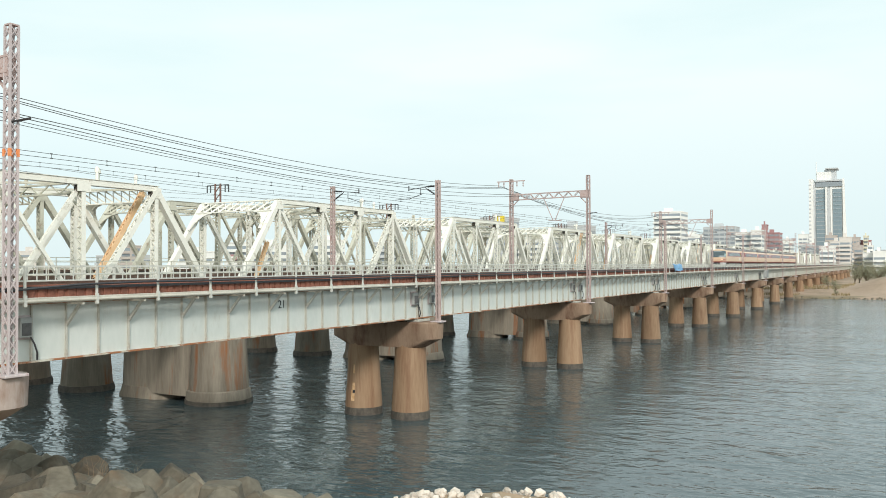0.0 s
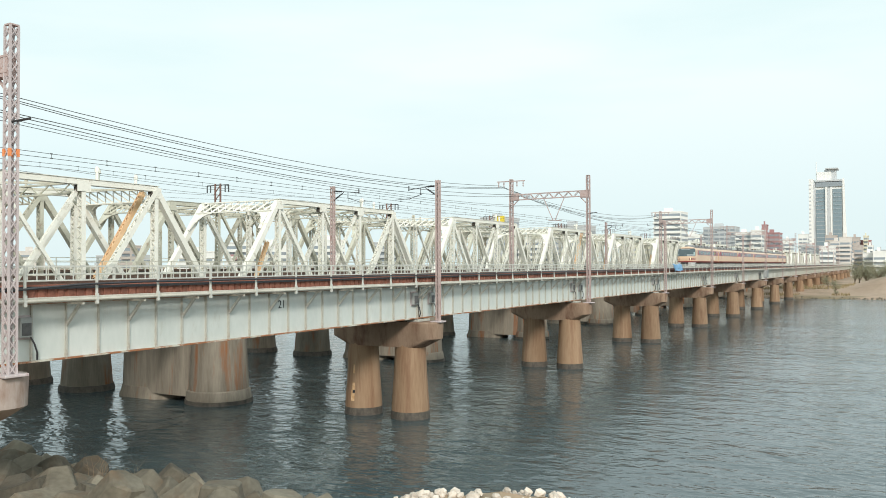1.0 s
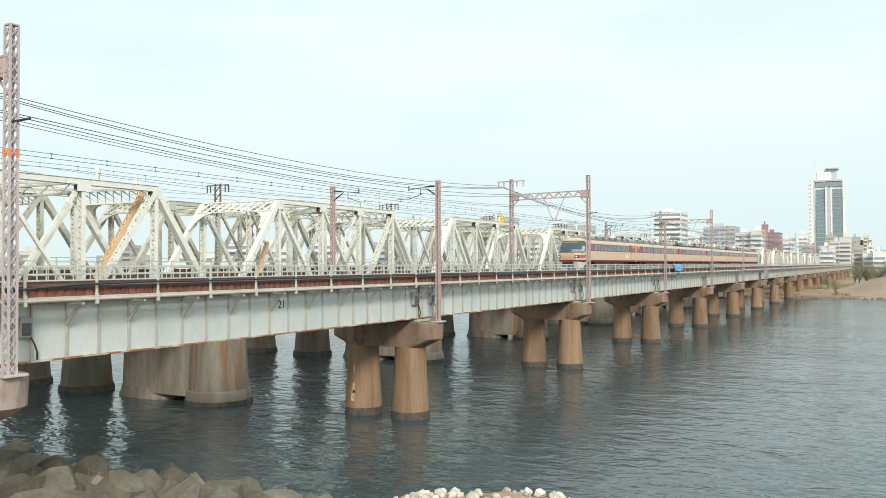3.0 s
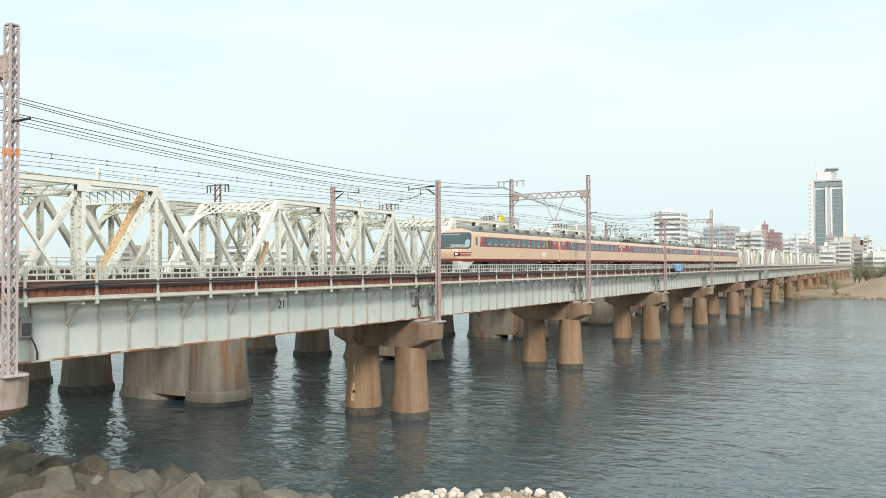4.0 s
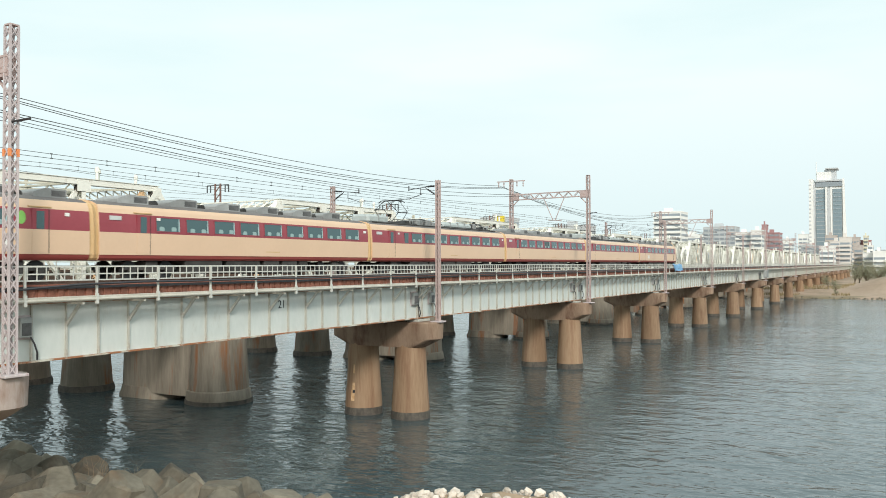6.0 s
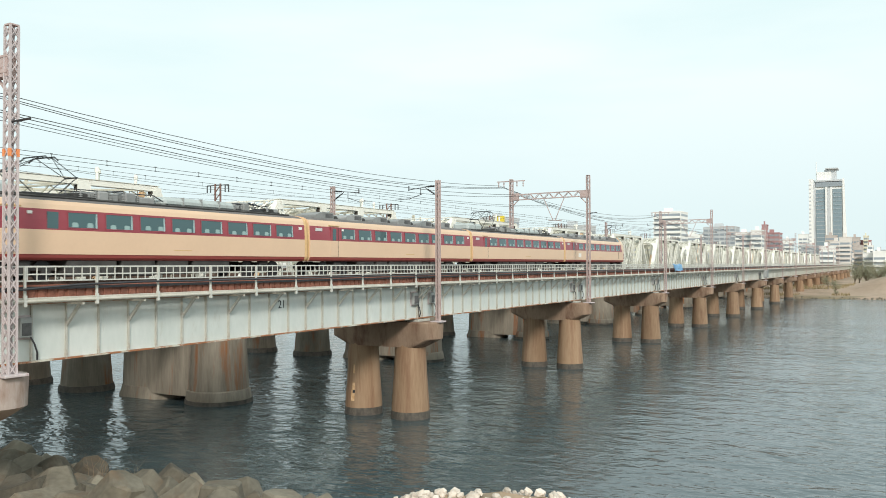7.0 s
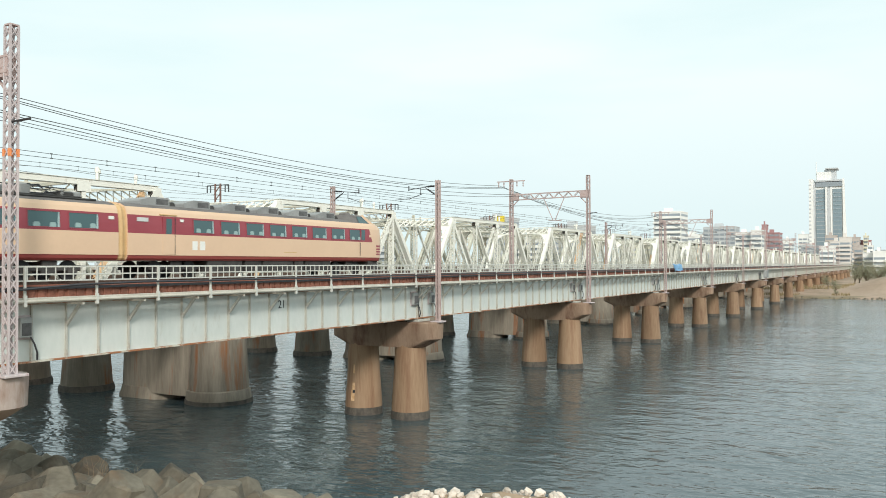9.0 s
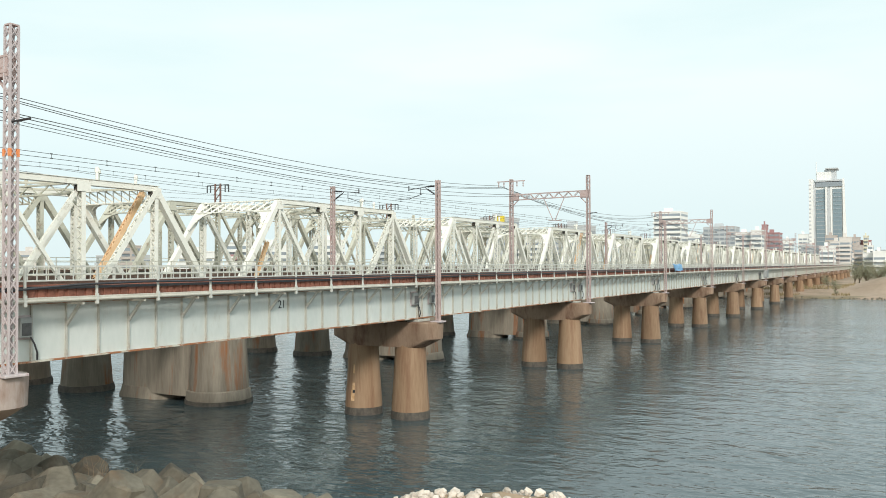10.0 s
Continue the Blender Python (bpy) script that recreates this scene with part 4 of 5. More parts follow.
bogie_mesh = build_bogie_mesh()
wheel_mesh = Build().tube((-0.065, 0, 0), (0.065, 0, 0), 0.43, n=24).tube((-0.09, 0, 0), (0.09, 0, 0), 0.12, n=12).mesh("wheel", dark_metal, True)
hood_mesh = Build().loft([[(x, y, z) for x, z in outline(k, kz)] for y, k, kz in ((-0.23, 0.985, 0.992), (-0.1, 0.95, 0.98), (0.02, 0.95, 0.98))]).mesh("gangway_hood", train_hood)


def roof_unit(car, y, length, height, width=1.5, name="cooling_unit"):
    top, h = 3.60 + height, length / 2
    if name == "ventilator":
        u = part(name, Build().tube((-width / 2, 0, 3.62), (width / 2, 0, 3.62), height * 0.9, n=10).soft_box(-width * 0.4, width * 0.4, -0.28, 0.28, 3.48, 3.60, 0.03), train_under, car)
        u.location = (0, y, 0)
        return
    if name == "equipment_case":
        u = part(name, Build().soft_box(-width / 2, width / 2, -h, h, 3.5, top, 0.06), train_unit, car)
        u.location = (0, y, 0)
        return
    w = width / 2
    prof = [(-h, 3.48), (h, 3.48), (h, top - 0.06), (h - 0.06, top), (-h * 0.25, top), (-h * 0.4, top - 0.03), (-h + 0.04, top - 0.16), (-h, top - 0.22)]
    u = part(name, Build().loft([[(x, yy, z) for yy, z in prof] for x in (-w, w)]), train_unit, car)
    u.location = (0, y, 0)
    for side in (-1, 1):
        x = side * (w + 0.004)
        part("grille", Build().box(min(x, x - side * 0.03), max(x, x - side * 0.03), h * 0.05, h * 0.9, 3.60, top - 0.08), grille_grey, u, "dark louvred grille")


def pantograph(car, y, raised):
    p = part("pantograph", Build().soft_box(-0.55, 0.55, y - 1.0, y + 1.0, 3.66, 3.74, 0.02), dark_metal, car)
    for x in (-0.45, 0.45):
        for yy in (y - 0.8, y + 0.8):
            part("insulator", Build().tube((x, yy, 3.52), (x, yy, 3.68), 0.07, n=8), train_white, p)
    z, k, mid = (5.22, 1.5, 4.5) if raised else (4.05, 1.45, 3.86)
    b = Build()
    for s in (-1, 1):
        for x in (-0.42, 0.42):
            b.tube((x, y + s * 0.6, 3.74), (x * 0.9, y + s * k, mid), 0.022, n=6)
            b.tube((x * 0.9, y + s * k, mid), (x * 1.15, y + s * 0.22, z), 0.017, n=6)
        b.tube((-0.42, y + s * k, mid), (0.42, y + s * k, mid), 0.035, n=6)
        b.tube((-0.38, y + s * k, mid), (0.48, y + s * 0.22, z), 0.016, n=5)
    part("arm", b, dark_metal, p)
    b = Build()
    for s in (-0.2, 0.2):
        pts = [(-0.95, z - 0.16), (-0.7, z), (0.7, z), (0.95, z - 0.16)]
        for (xa, za), (xb, zb) in zip(pts, pts[1:]):
            b.tube((xa, y + s, za), (xb, y + s, zb), 0.028, n=6)
    part("head", b, dark_metal, p)
    b = Build()
    for s in (-1, 1):
        b.tube((s * 0.7, y - 2.2, 3.62), (s * 0.7, y + 2.2, 3.66), 0.03, n=6)
    b.soft_box(-0.5, 0.5, y + 1.3, y + 2.0, 3.58, 3.86, 0.05)
    part("roof_gear", b, train_under, p)


def underfloor(car, y0, y1, seed):
    rnd = random.Random(seed)
    y = y0
    while y < y1 - 0.6:
        length = min(rnd.choice((0.9, 1.4, 2.0, 2.6)), y1 - y)
        low = rnd.uniform(0.14, 0.30)
        part("equipment_box", Build().soft_box(-1.28, 1.28, y, y + length - 0.15, low, 0.88, 0.04), train_under, car)
        y += length + rnd.uniform(0.0, 0.2)


def running_gear(car, length, seed):
    for side in (-1, 1):
        x = side * 1.483
        part("vent_plate", Build().box(min(x, x * 0.99), max(x, x * 0.99), length * 0.52, length * 0.52 + 1.1, 1.36, 1.41), train_hood, car)
    for y in (3.3, length - 3.3):
        bg = part("bogie", bogie_mesh, None, car)
        bg.location = (0, y, 0)
        for wy in (-1.05, 1.05):
            for x in (-0.82, 0.82):
                part("wheel", wheel_mesh, None, bg).location = (x, wy, 0.43)
    underfloor(car, 5.2, length - 5.2, seed)


def emblem(car, y, z=1.42):
    """Two white plain shapes in place of the operator's mark."""
    for side in (-1, 1):
        x = 1.482 * side
        a, c = min(x, x * 1.003), max(x, x * 1.003)
        for k in (-0.24, 0.24):
            part("emblem", Build().box(a, c, y + k - 0.17, y + k + 0.17, z, z + 0.5), train_white, car, "plain white emblem block")


def small_mark(car, y, mat, ly, lz, z, name, label):
    for side in (-1, 1):
        x = 1.474 * side
        if lz > 0.35:
            b = Build().tube((min(x, x * 1.004) if side > 0 else x * 1.004, y, z), (max(x, x * 1.004) if side > 0 else x, y, z), 0.2, n=16)
            for i, p in enumerate(b.v):
                b.v[i] = (p[0], y + (p[1] - y) * ly / 0.4, z + (p[2] - z) * lz / 0.4)
        else:
            b = Build().box(min(x * 0.985, x * 1.004), max(x * 0.985, x * 1.004), y - ly / 2, y + ly / 2, z - lz / 2, z + lz / 2)
        part(name, b, mat, car, label)


def build_middle_car(seed, panto, length=20.5, pane=False):
    car = thing("railway_carriage", "cream express carriage with dark red window band", "railway carriage", "train carriages")
    b = Build()
    body_between(b, [0.24, length - 0.24])
    part("body", b, BODY_MATS, car)
    part("gangway_hood", hood_mesh, None, car, "ochre gangway hood").location = (0, 0.24, 0)
    h = part("gangway_hood", hood_mesh, None, car, "ochre gangway hood")
    h.matrix_local = pose(0, length - 0.24, 0, 0, 0, 180)
    door(car, 2.55)
    small_mark(car, 1.05, skirt_grey, 0.62, 0.18, 2.82, "destination_board", "pale destination board")
    small_mark(car, 3.4, train_white, 0.2, 0.12, 2.86, "number_plate", "small white plate")
    windows(car, [3.98 + 1.82 * i for i in range(1 if pane else 0, 9)], 1.40)
    if pane:
        for side in (-1, 1):
            part("end_pane", Build().box(min(side * 1.44, side * 1.474), max(side * 1.44, side * 1.474), 4.15, 4.65, 2.25, 2.92), train_glass, car, "narrow dark pane")
    small_mark(car, length - 0.62, train_white, 0.26, 0.14, 2.82, "number_plate", "small white plate")
    if panto:
        pantograph(car, 4.8, True)
        pantograph(car, length - 3.7, False)
        cover = part("roof_cover", Build().soft_box(-0.7, 0.7, 0.9, 3.4, 3.5, 4.10, 0.16), cover_grey, car, "long pale grey equipment cover")
        part("rib", Build().box(-0.72, 0.72, 2.1, 2.16, 3.5, 4.12), train_unit, cover)
        cover = part("roof_cover", Build().soft_box(-0.85, 0.85, 10.6, 15.4, 3.5, 4.0, 0.18), cover_grey, car, "long pale grey equipment cover")
        for y in (11.8, 13.0, 14.2):
            part("rib", Build().box(-0.87, 0.87, y, y + 0.05, 3.5, 4.02), train_unit, cover)
        for y, ly, h, w in ((6.75, 0.5, 0.34, 0.9), (7.5, 0.55, 0.40, 1.2), (8.25, 0.4, 0.36, 0.8), (8.95, 0.6, 0.44, 1.2), (9.9, 0.9, 0.30, 1.1), (15.9, 0.45, 0.36, 0.9), (16.5, 0.5, 0.48, 1.2), (18.9, 0.6, 0.30, 0.9)):
            roof_unit(car, y, ly, h, w, "equipment_case")
        b = Build()
        for y in (6.4, 7.1, 7.9, 8.6, 9.4, 10.3, 15.6, 16.2, 18.2):
            for x in (-0.5, 0.5):
                b.tube((x, y, 3.5), (x, y, 4.0), 0.035, n=6)
                for j in range(3):
                    b.tube((x, y, 3.66 + 0.1 * j), (x, y, 3.72 + 0.1 * j), 0.075, n=8)
        part("insulators", b, train_unit, car)
        b = Build()
        for x in (-0.5, 0.5):
            b.tube((x, 5.9, 4.0), (x, 10.3, 4.02), 0.025, n=6).tube((x, 15.4, 4.0), (x, 18.4, 3.98), 0.025, n=6)
        b.tube((0.5, 10.3, 4.02), (0.85, 10.9, 3.6), 0.03, n=6).tube((-0.5, 7.9, 4.02), (0.5, 8.6, 4.1), 0.025, n=6)
        part("busbar", b, dark_metal, car)
        for x in (-0.95, 0.95):
            part("cable_duct", Build().tube((x, 1.0, 3.56), (x, length - 1.0, 3.56), 0.05, n=6), train_under, car)
    else:
        for y in (2.6, 5.6, 8.6, 11.6, 14.6, 17.4):
            roof_unit(car, y, 1.7, 0.34)
        for y in (4.1, 7.1, 10.1, 13.1, 16.1):
            roof_unit(car, y, 0.7, 0.2, 0.9, "ventilator")
    running_gear(car, length, seed)
    return car


def nose_rows(front):
    """Depth of the front face at each height, and its half width there."""
    rows = []
    for x, z in SIDE[:-1]:
        y, k = front(z)
        rows.append((x * k, y, z))
    return rows


def end_point(front, back, side, s, z, out=0.0):
    """A point of the front end: s runs from the face (0) to the full section (1)."""
    xw = float(np.interp(z, [p[1] for p in SIDE[:-1]], [p[0] for p in SIDE[:-1]]))
    y, k = front(z)
    x = xw * k + (xw - xw * k) * math.sin(s * math.pi / 2)
    return side * (x + out), y + (back - y) * (1 - math.cos(s * math.pi / 2)) - out * (1 - s), z


def end_stripe(front, back, z, h, s1):
    """A painted stripe right round the front end."""
    rows = []
    for zz in (z - h / 2, z + h / 2):
        row = [end_point(front, back, -1, s1 * (5 - i) / 5, zz, 0.008) for i in range(6)] + [end_point(front, back, 1, s1 * i / 5, zz, 0.008) for i in range(6)]
        rows.append(row)
    return Build().loft(rows, closed=False, caps=False)


def build_end(b, front, back, ny=10):
    """Front end from the face to the full section at y = back."""
    rows = nose_rows(front)
    full = [(x, back, z) for x, z in SIDE[:-1]]
    n = len(rows)
    for side in (-1, 1):
        for i in range(n - 1):
            for j in range(ny):
                quad = []
                for (ii, jj) in ((i, j), (i + 1, j), (i + 1, j + 1), (i, j + 1)):
                    s = jj / ny
                    r, f = rows[ii], full[ii]
                    x = r[0] + (f[0] - r[0]) * math.sin(s * math.pi / 2)
                    y = r[1] + (f[1] - r[1]) * (1 - math.cos(s * math.pi / 2))
                    quad.append((side * x, y, r[2]))
                mat = 1 if ZONE[i] == 1 else 0
                b.add(quad, [(0, 1, 2, 3)], mat)
    for i in range(n - 1):
        a, c = rows[i], rows[i + 1]
        mat = 1 if ZONE[i] == 1 else 0
        b.add([(-a[0], a[1], a[2]), (a[0], a[1], a[2]), (c[0], c[1], c[2]), (-c[0], c[1], c[2])], [(0, 1, 2, 3)], mat)
    # roof over the front end
    t = rows[-1]
    for j in range(ny):
        ring_pts = []
        for jj in (j, j + 1):
            s = jj / ny
            y = t[1] + (back - t[1]) * (1 - math.cos(s * math.pi / 2))
            kk = (t[0] + (full[-1][0] - t[0]) * math.sin(s * math.pi / 2))
            ring_pts.append([(kk, y, t[2]), (kk * 0.5, y, t[2] + 0.03 + 0.02 * s), (0, y, t[2] + 0.04 + 0.02 * s), (-kk * 0.5, y, t[2] + 0.03 + 0.02 * s), (-kk, y, t[2])])
        for i in range(4):
            b.add([ring_pts[0][i], ring_pts[0][i + 1], ring_pts[1][i + 1], ring_pts[1][i]], [(0, 1, 2, 3)], 0)


def end_patch(front, back, side, s0, s1, z0, z1, out, corner=0.0, nu=14, nz=9):
    """A panel lying on the front end, from s0 to s1 (negative s: across to the other side), with rounded corners."""
    rows = []
    for j in range(nz + 1):
        v = 2 * j / nz - 1
        e = max(0.0, abs(v) - (1 - corner)) / corner if corner else 0.0
        pull = corner * 0.55 * (1 - math.sqrt(max(0.0, 1 - e * e)))
        row = []
        for i in range(nu + 1):
            u = (2 * i / nu - 1) * (1 - pull)
            sv = (s0 + s1) / 2 + (s1 - s0) / 2 * u
            row.append(end_point(front, back, side if sv >= 0 else -side, abs(sv), z0 + (z1 - z0) * (v + 1) / 2, out))
        rows.append(row)
    return Build().loft(rows, closed=False, caps=False)


def build_lead_car():
    length = 20.75
    car = thing("railway_carriage", "cream express lead carriage with large raked windscreen", "railway carriage", "train carriages")

    def front(z):
        if z < 1.98:
            return 0.02 + 0.20 * abs(z - 1.55) ** 1.6, 0.52
        return 0.07 + (z - 1.98) * 0.62 + 0.24 * (z - 1.98) ** 2, 0.52 - (z - 1.98) * 0.04

    b = Build()
    body_between(b, [2.25, 3.55, length - 0.24], plain=(2.25,))
    build_end(b, front, 2.25)
    part("body", b, BODY_MATS, car, smooth=True)
    part("windscreen_seal", end_patch(front, 2.25, 1, -0.80, 0.80, 2.0, 3.30, 0.010, 0.30, 28, 14), dark_metal, car, smooth=True)
    part("windscreen", end_patch(front, 2.25, 1, -0.775, 0.775, 2.05, 3.255, 0.020, 0.28, 28, 14), screen_glass, car, "large curved wraparound windscreen", smooth=True)
    part("dashboard", end_patch(front, 2.25, 1, -0.70, 0.70, 2.08, 2.34, 0.024, 0.5), cab_grey, car, "pale grey dashboard behind the glass")
    for side in (-1, 1):
        part("side_pane", end_patch(front, 2.25, side, 0.50, 0.72, 2.12, 2.72, 0.024, 0.4, 6, 6), pale_teal_mat, car, "pale side pane")
        part("band_end", Build().add([(side * 1.482, 3.1, 2.2), (side * 1.482, 3.56, 2.2), (side * 1.467, 3.56, 2.6), (side * 1.467, 3.25, 2.6), (side * 1.427, 3.56, 3.02), (side * 1.427, 3.40, 3.02)], [(0, 1, 2, 3), (3, 2, 4, 5)]), train_red, car)
        for z in (1.37, 1.52, 1.67):
            part("stripe", end_patch(front, 2.25, side, 0.16, 0.86 - 0.03 * (1.67 - z) / 0.15, z - 0.045, z + 0.045, 0.008, 0.0, 10, 1), train_red, car, "dark red nose stripe")
        lamp = part("headlight", end_patch(front, 2.25, side, 0.0, 0.36, 1.33, 1.71, 0.014, 0.3, 8, 6), train_red, car, "dark red headlight surround")
        part("recess", end_patch(front, 2.25, side, 0.03, 0.34, 1.38, 1.66, 0.022, 0.3, 8, 6), dark_metal, lamp)
        part("lens", end_patch(front, 2.25, side, 0.10, 0.22, 1.44, 1.60, 0.03, 0.8, 8, 8), headlight, lamp, "lit warm headlight lens")
        part("wiper", Build().beam(end_point(front, 2.25, side, 0.28, 2.08, 0.04), end_point(front, 2.25, side, 0.02, 2.85, 0.04), 0.03, 0.03), dark_metal, car)
    part("front_skirt", Build().loft([[(-1.15, 0.25, 0.25), (1.15, 0.25, 0.25), (1.3, 1.15, 0.25), (-1.3, 1.15, 0.25)], [(-1.05, 0.12, 0.9), (1.05, 0.12, 0.9), (1.36, 2.35, 0.9), (-1.36, 2.35, 0.9)]]), skirt_grey, car, "pale grey front skirt")
    part("coupler", Build().soft_box(-0.2, 0.2, -0.25, 0.4, 0.6, 0.92, 0.05), dark_metal, car)
    # Solid dark block in place of the shaded opening round the coupler.
    part("coupler_recess", Build().soft_box(-0.62, 0.62, 0.06, 0.5, 0.35, 0.9, 0.05), dark_metal, car)
    part("destination_board", end_patch(front, 2.25, 1, -0.06, 0.06, 3.10, 3.17, 0.026, 0.0, 6, 1), cab_grey, car)
    h = part("gangway_hood", hood_mesh, None, car, "ochre gangway hood")
    h.matrix_local = pose(0, length - 0.24, 0, 0, 0, 180)
    for side in (-1, 1):
        x = side * 1.482
        d = part("crew_door", Build().box(min(x, side * 1.45), max(x, side * 1.45), 2.25, 2.85, 1.16, 3.0), train_cream, car)
        part("door_window", Build().box(min(x * 1.003, x), max(x * 1.003, x), 2.38, 2.70, 2.3, 2.95), train_glass, d)
    door(car, length - 2.5)
    windows(car, [4.75 + 1.165 * i for i in range(11)], 1.02)
    small_mark(car, length - 3.3, train_green, 0.36, 0.52, 2.64, "class_mark", "green four-leaf class mark")
    small_mark(car, length - 1.3, train_white, 0.2, 0.14, 2.84, "number_plate", "small white plate")
    emblem(car, length - 4.1)
    for y in (4.4, 7.0, 9.4, 11.8, 14.2, 16.8, 19.2):
        roof_unit(car, y, 1.5, 0.32)
    for y in (5.7, 8.2, 10.6, 13.0, 15.5, 18.0):
        roof_unit(car, y, 0.7, 0.2, 0.9, "ventilator")
    running_gear(car, length, 5)
    return car


def build_tail_car():
    length = 20.5
    car = thing("railway_carriage", "cream express end carriage with raised driving cab", "railway carriage", "train carriages")
    b = Build()
    body_between(b, [0.24, length - 1.55, length - 1.2], plain=(length - 1.55,))

    def front(z):
        if z < 3.1:
            return 0.06 + 0.03 * (3.1 - z), 0.88
        return 0.08 + (z - 3.1) * 1.2, 0.86

    end = Build()
    build_end(end, front, 1.2)
    for f, m in zip(end.f, end.m):
        b.add([(-end.v[i][0], length - end.v[i][1], end.v[i][2]) for i in f], [tuple(range(len(f)))], m)
    part("body", b, BODY_MATS, car)
    part("gangway_hood", hood_mesh, None, car, "ochre gangway hood").location = (0, 0.24, 0)
    cab = Build()
    y1 = length - 0.85
    cab.loft([[(-1.2, y1, 3.3), (1.2, y1, 3.3), (1.25, length - 3.4, 3.3), (-1.25, length - 3.4, 3.3)], [(-0.95, y1 - 0.85, 3.86), (0.95, y1 - 0.85, 3.86), (0.9, length - 2.9, 3.86), (-0.9, length - 2.9, 3.86)], [(-0.7, y1 - 1.0, 3.93), (0.7, y1 - 1.0, 3.93), (0.7, length - 2.8, 3.93), (-0.7, length - 2.8, 3.93)]])
    c = part("cab_roof", cab, train_roof, car)
    for side in (-1, 1):
        part("cab_pillar", Build().beam((side * 1.2, y1 - 0.02, 3.3), (side * 0.95, y1 - 0.85, 3.88), 0.16, 0.16), train_cream, c, "cream cab pillar")
    part("windscreen", Build().add([(-1.02, y1 - 0.04, 3.36), (1.02, y1 - 0.04, 3.36), (0.84, y1 - 0.77, 3.84), (-0.84, y1 - 0.77, 3.84)], [(0, 1, 2, 3)]), train_glass, c)
    for side in (-1, 1):
        part("side_glass", Build().add([(side * 1.215, y1 - 0.35, 3.38), (side * 1.235, y1 - 1.5, 3.38), (side * 0.985, y1 - 1.45, 3.82), (side * 0.985, y1 - 0.85, 3.82)], [(0, 1, 2, 3)]), train_glass, c)
    part("roof_headlight", Build().soft_box(-0.3, 0.3, y1 - 1.6, y1 - 1.1, 3.9, 4.08, 0.06), train_roof, c)
    for z in (1.36, 1.56, 1.76, 1.96):
        e = end_stripe(front, 1.2, z, 0.12, 0.75)
        e.v = [(-x, length - y, zz) for x, y, zz in e.v]
        part("stripe", e, train_red, car, "dark red nose stripe")
    door(car, 2.55)
    small_mark(car, 1.05, skirt_grey, 0.62, 0.18, 2.82, "destination_board", "pale destination board")
    small_mark(car, 3.35, train_white, 0.2, 0.12, 2.86, "number_plate", "small white plate")
    windows(car, [4.75 + 1.82 * i for i in range(8)], 1.32)
    for side in (-1, 1):
        x = side * 1.482
        d = part("crew_door", Build().box(min(x, side * 1.45), max(x, side * 1.45), length - 2.55, length - 1.95, 1.16, 2.2).box(min(x, side * 1.43), max(x, side * 1.43), length - 2.55, length - 1.95, 2.2, 3.0, 1), [train_cream, train_red], car)
        part("door_window", Build().box(min(x * 1.003, x), max(x * 1.003, x), length - 2.45, length - 2.05, 2.3, 2.95), train_glass, d)
        part("band_end", Build().add([(side * 1.484, length - 1.6, 2.2), (side * 1.484, length - 1.22, 2.2), (side * 1.43, length - 1.52, 3.02), (side * 1.43, length - 1.6, 3.02)], [(0, 1, 2, 3)]), train_red, car)
        part("door_rail", Build().tube((side * 1.51, length - 2.62, 1.25), (side * 1.51, length - 2.62, 2.15), 0.02, n=6), dark_metal, d)
    emblem(car, 4.4)
    for y in (2.4, 5.0, 7.6, 10.2, 12.8, 15.4):
        roof_unit(car, y, 1.7, 0.34)
    for y in (3.7, 6.3, 8.9, 11.5, 14.1, 16.8):
        roof_unit(car, y, 0.7, 0.2, 0.9, "ventilator")
    part("coupler", Build().soft_box(-0.2, 0.2, length - 0.3, length + 0.2, 0.6, 0.92, 0.05), dark_metal, car)
    part("front_skirt", Build().loft([[(-1.15, length - 0.25, 0.3), (1.15, length - 0.25, 0.3), (1.3, length - 1.4, 0.3), (-1.3, length - 1.4, 0.3)], [(-1.1, length - 0.12, 0.9), (1.1, length - 0.12, 0.9), (1.36, length - 1.6, 0.9), (-1.36, length - 1.6, 0.9)]]), train_under, car)
    running_gear(car, length, 9)
    return car


train = [(build_lead_car(), 0.0)]
for k, panto in enumerate((False, True, False, True)):
    train.append((build_middle_car(11 + k, panto, pane=k == 1), 20.75 + 20.5 * k))
train.append((build_tail_car(), 20.75 + 82.0))


def lower_upper_works(cars, drop):
    """Brings everything above the floor line down, to a roof 3.5 m over the rails."""
    meshes = {o.data for car in cars for o in car.children_recursive if o.type == "MESH"}
    for me in meshes:
        for v in me.vertices:
            v.co.z -= drop * min(1.0, max(0.0, (v.co.z - 1.12) / 0.7))
        me.update()


lower_upper_works([car for car, _ in train], 0.13)


# ---- far city ----
# Wall colours are lightened so that they include distance haze.
concrete_white = plain_wall("wall_white", (0.82, 0.82, 0.79))
concrete_cream = plain_wall("wall_cream", (0.70, 0.66, 0.52))
concrete_grey = plain_wall("wall_grey", (0.53, 0.55, 0.56))
brick_red = plain_wall("wall_red", (0.42, 0.24, 0.24))
brown_wall = plain_wall("wall_brown", (0.50, 0.44, 0.40))
beige_wall = plain_wall("wall_beige", (0.70, 0.65, 0.60))
tower_stone = plain_wall("tower_stone", (0.55, 0.57, 0.58))
yellow_sign = plain_wall("sign_yellow", (0.80, 0.62, 0.05))
green_sign = plain_wall("sign_green", (0.20, 0.62, 0.10))


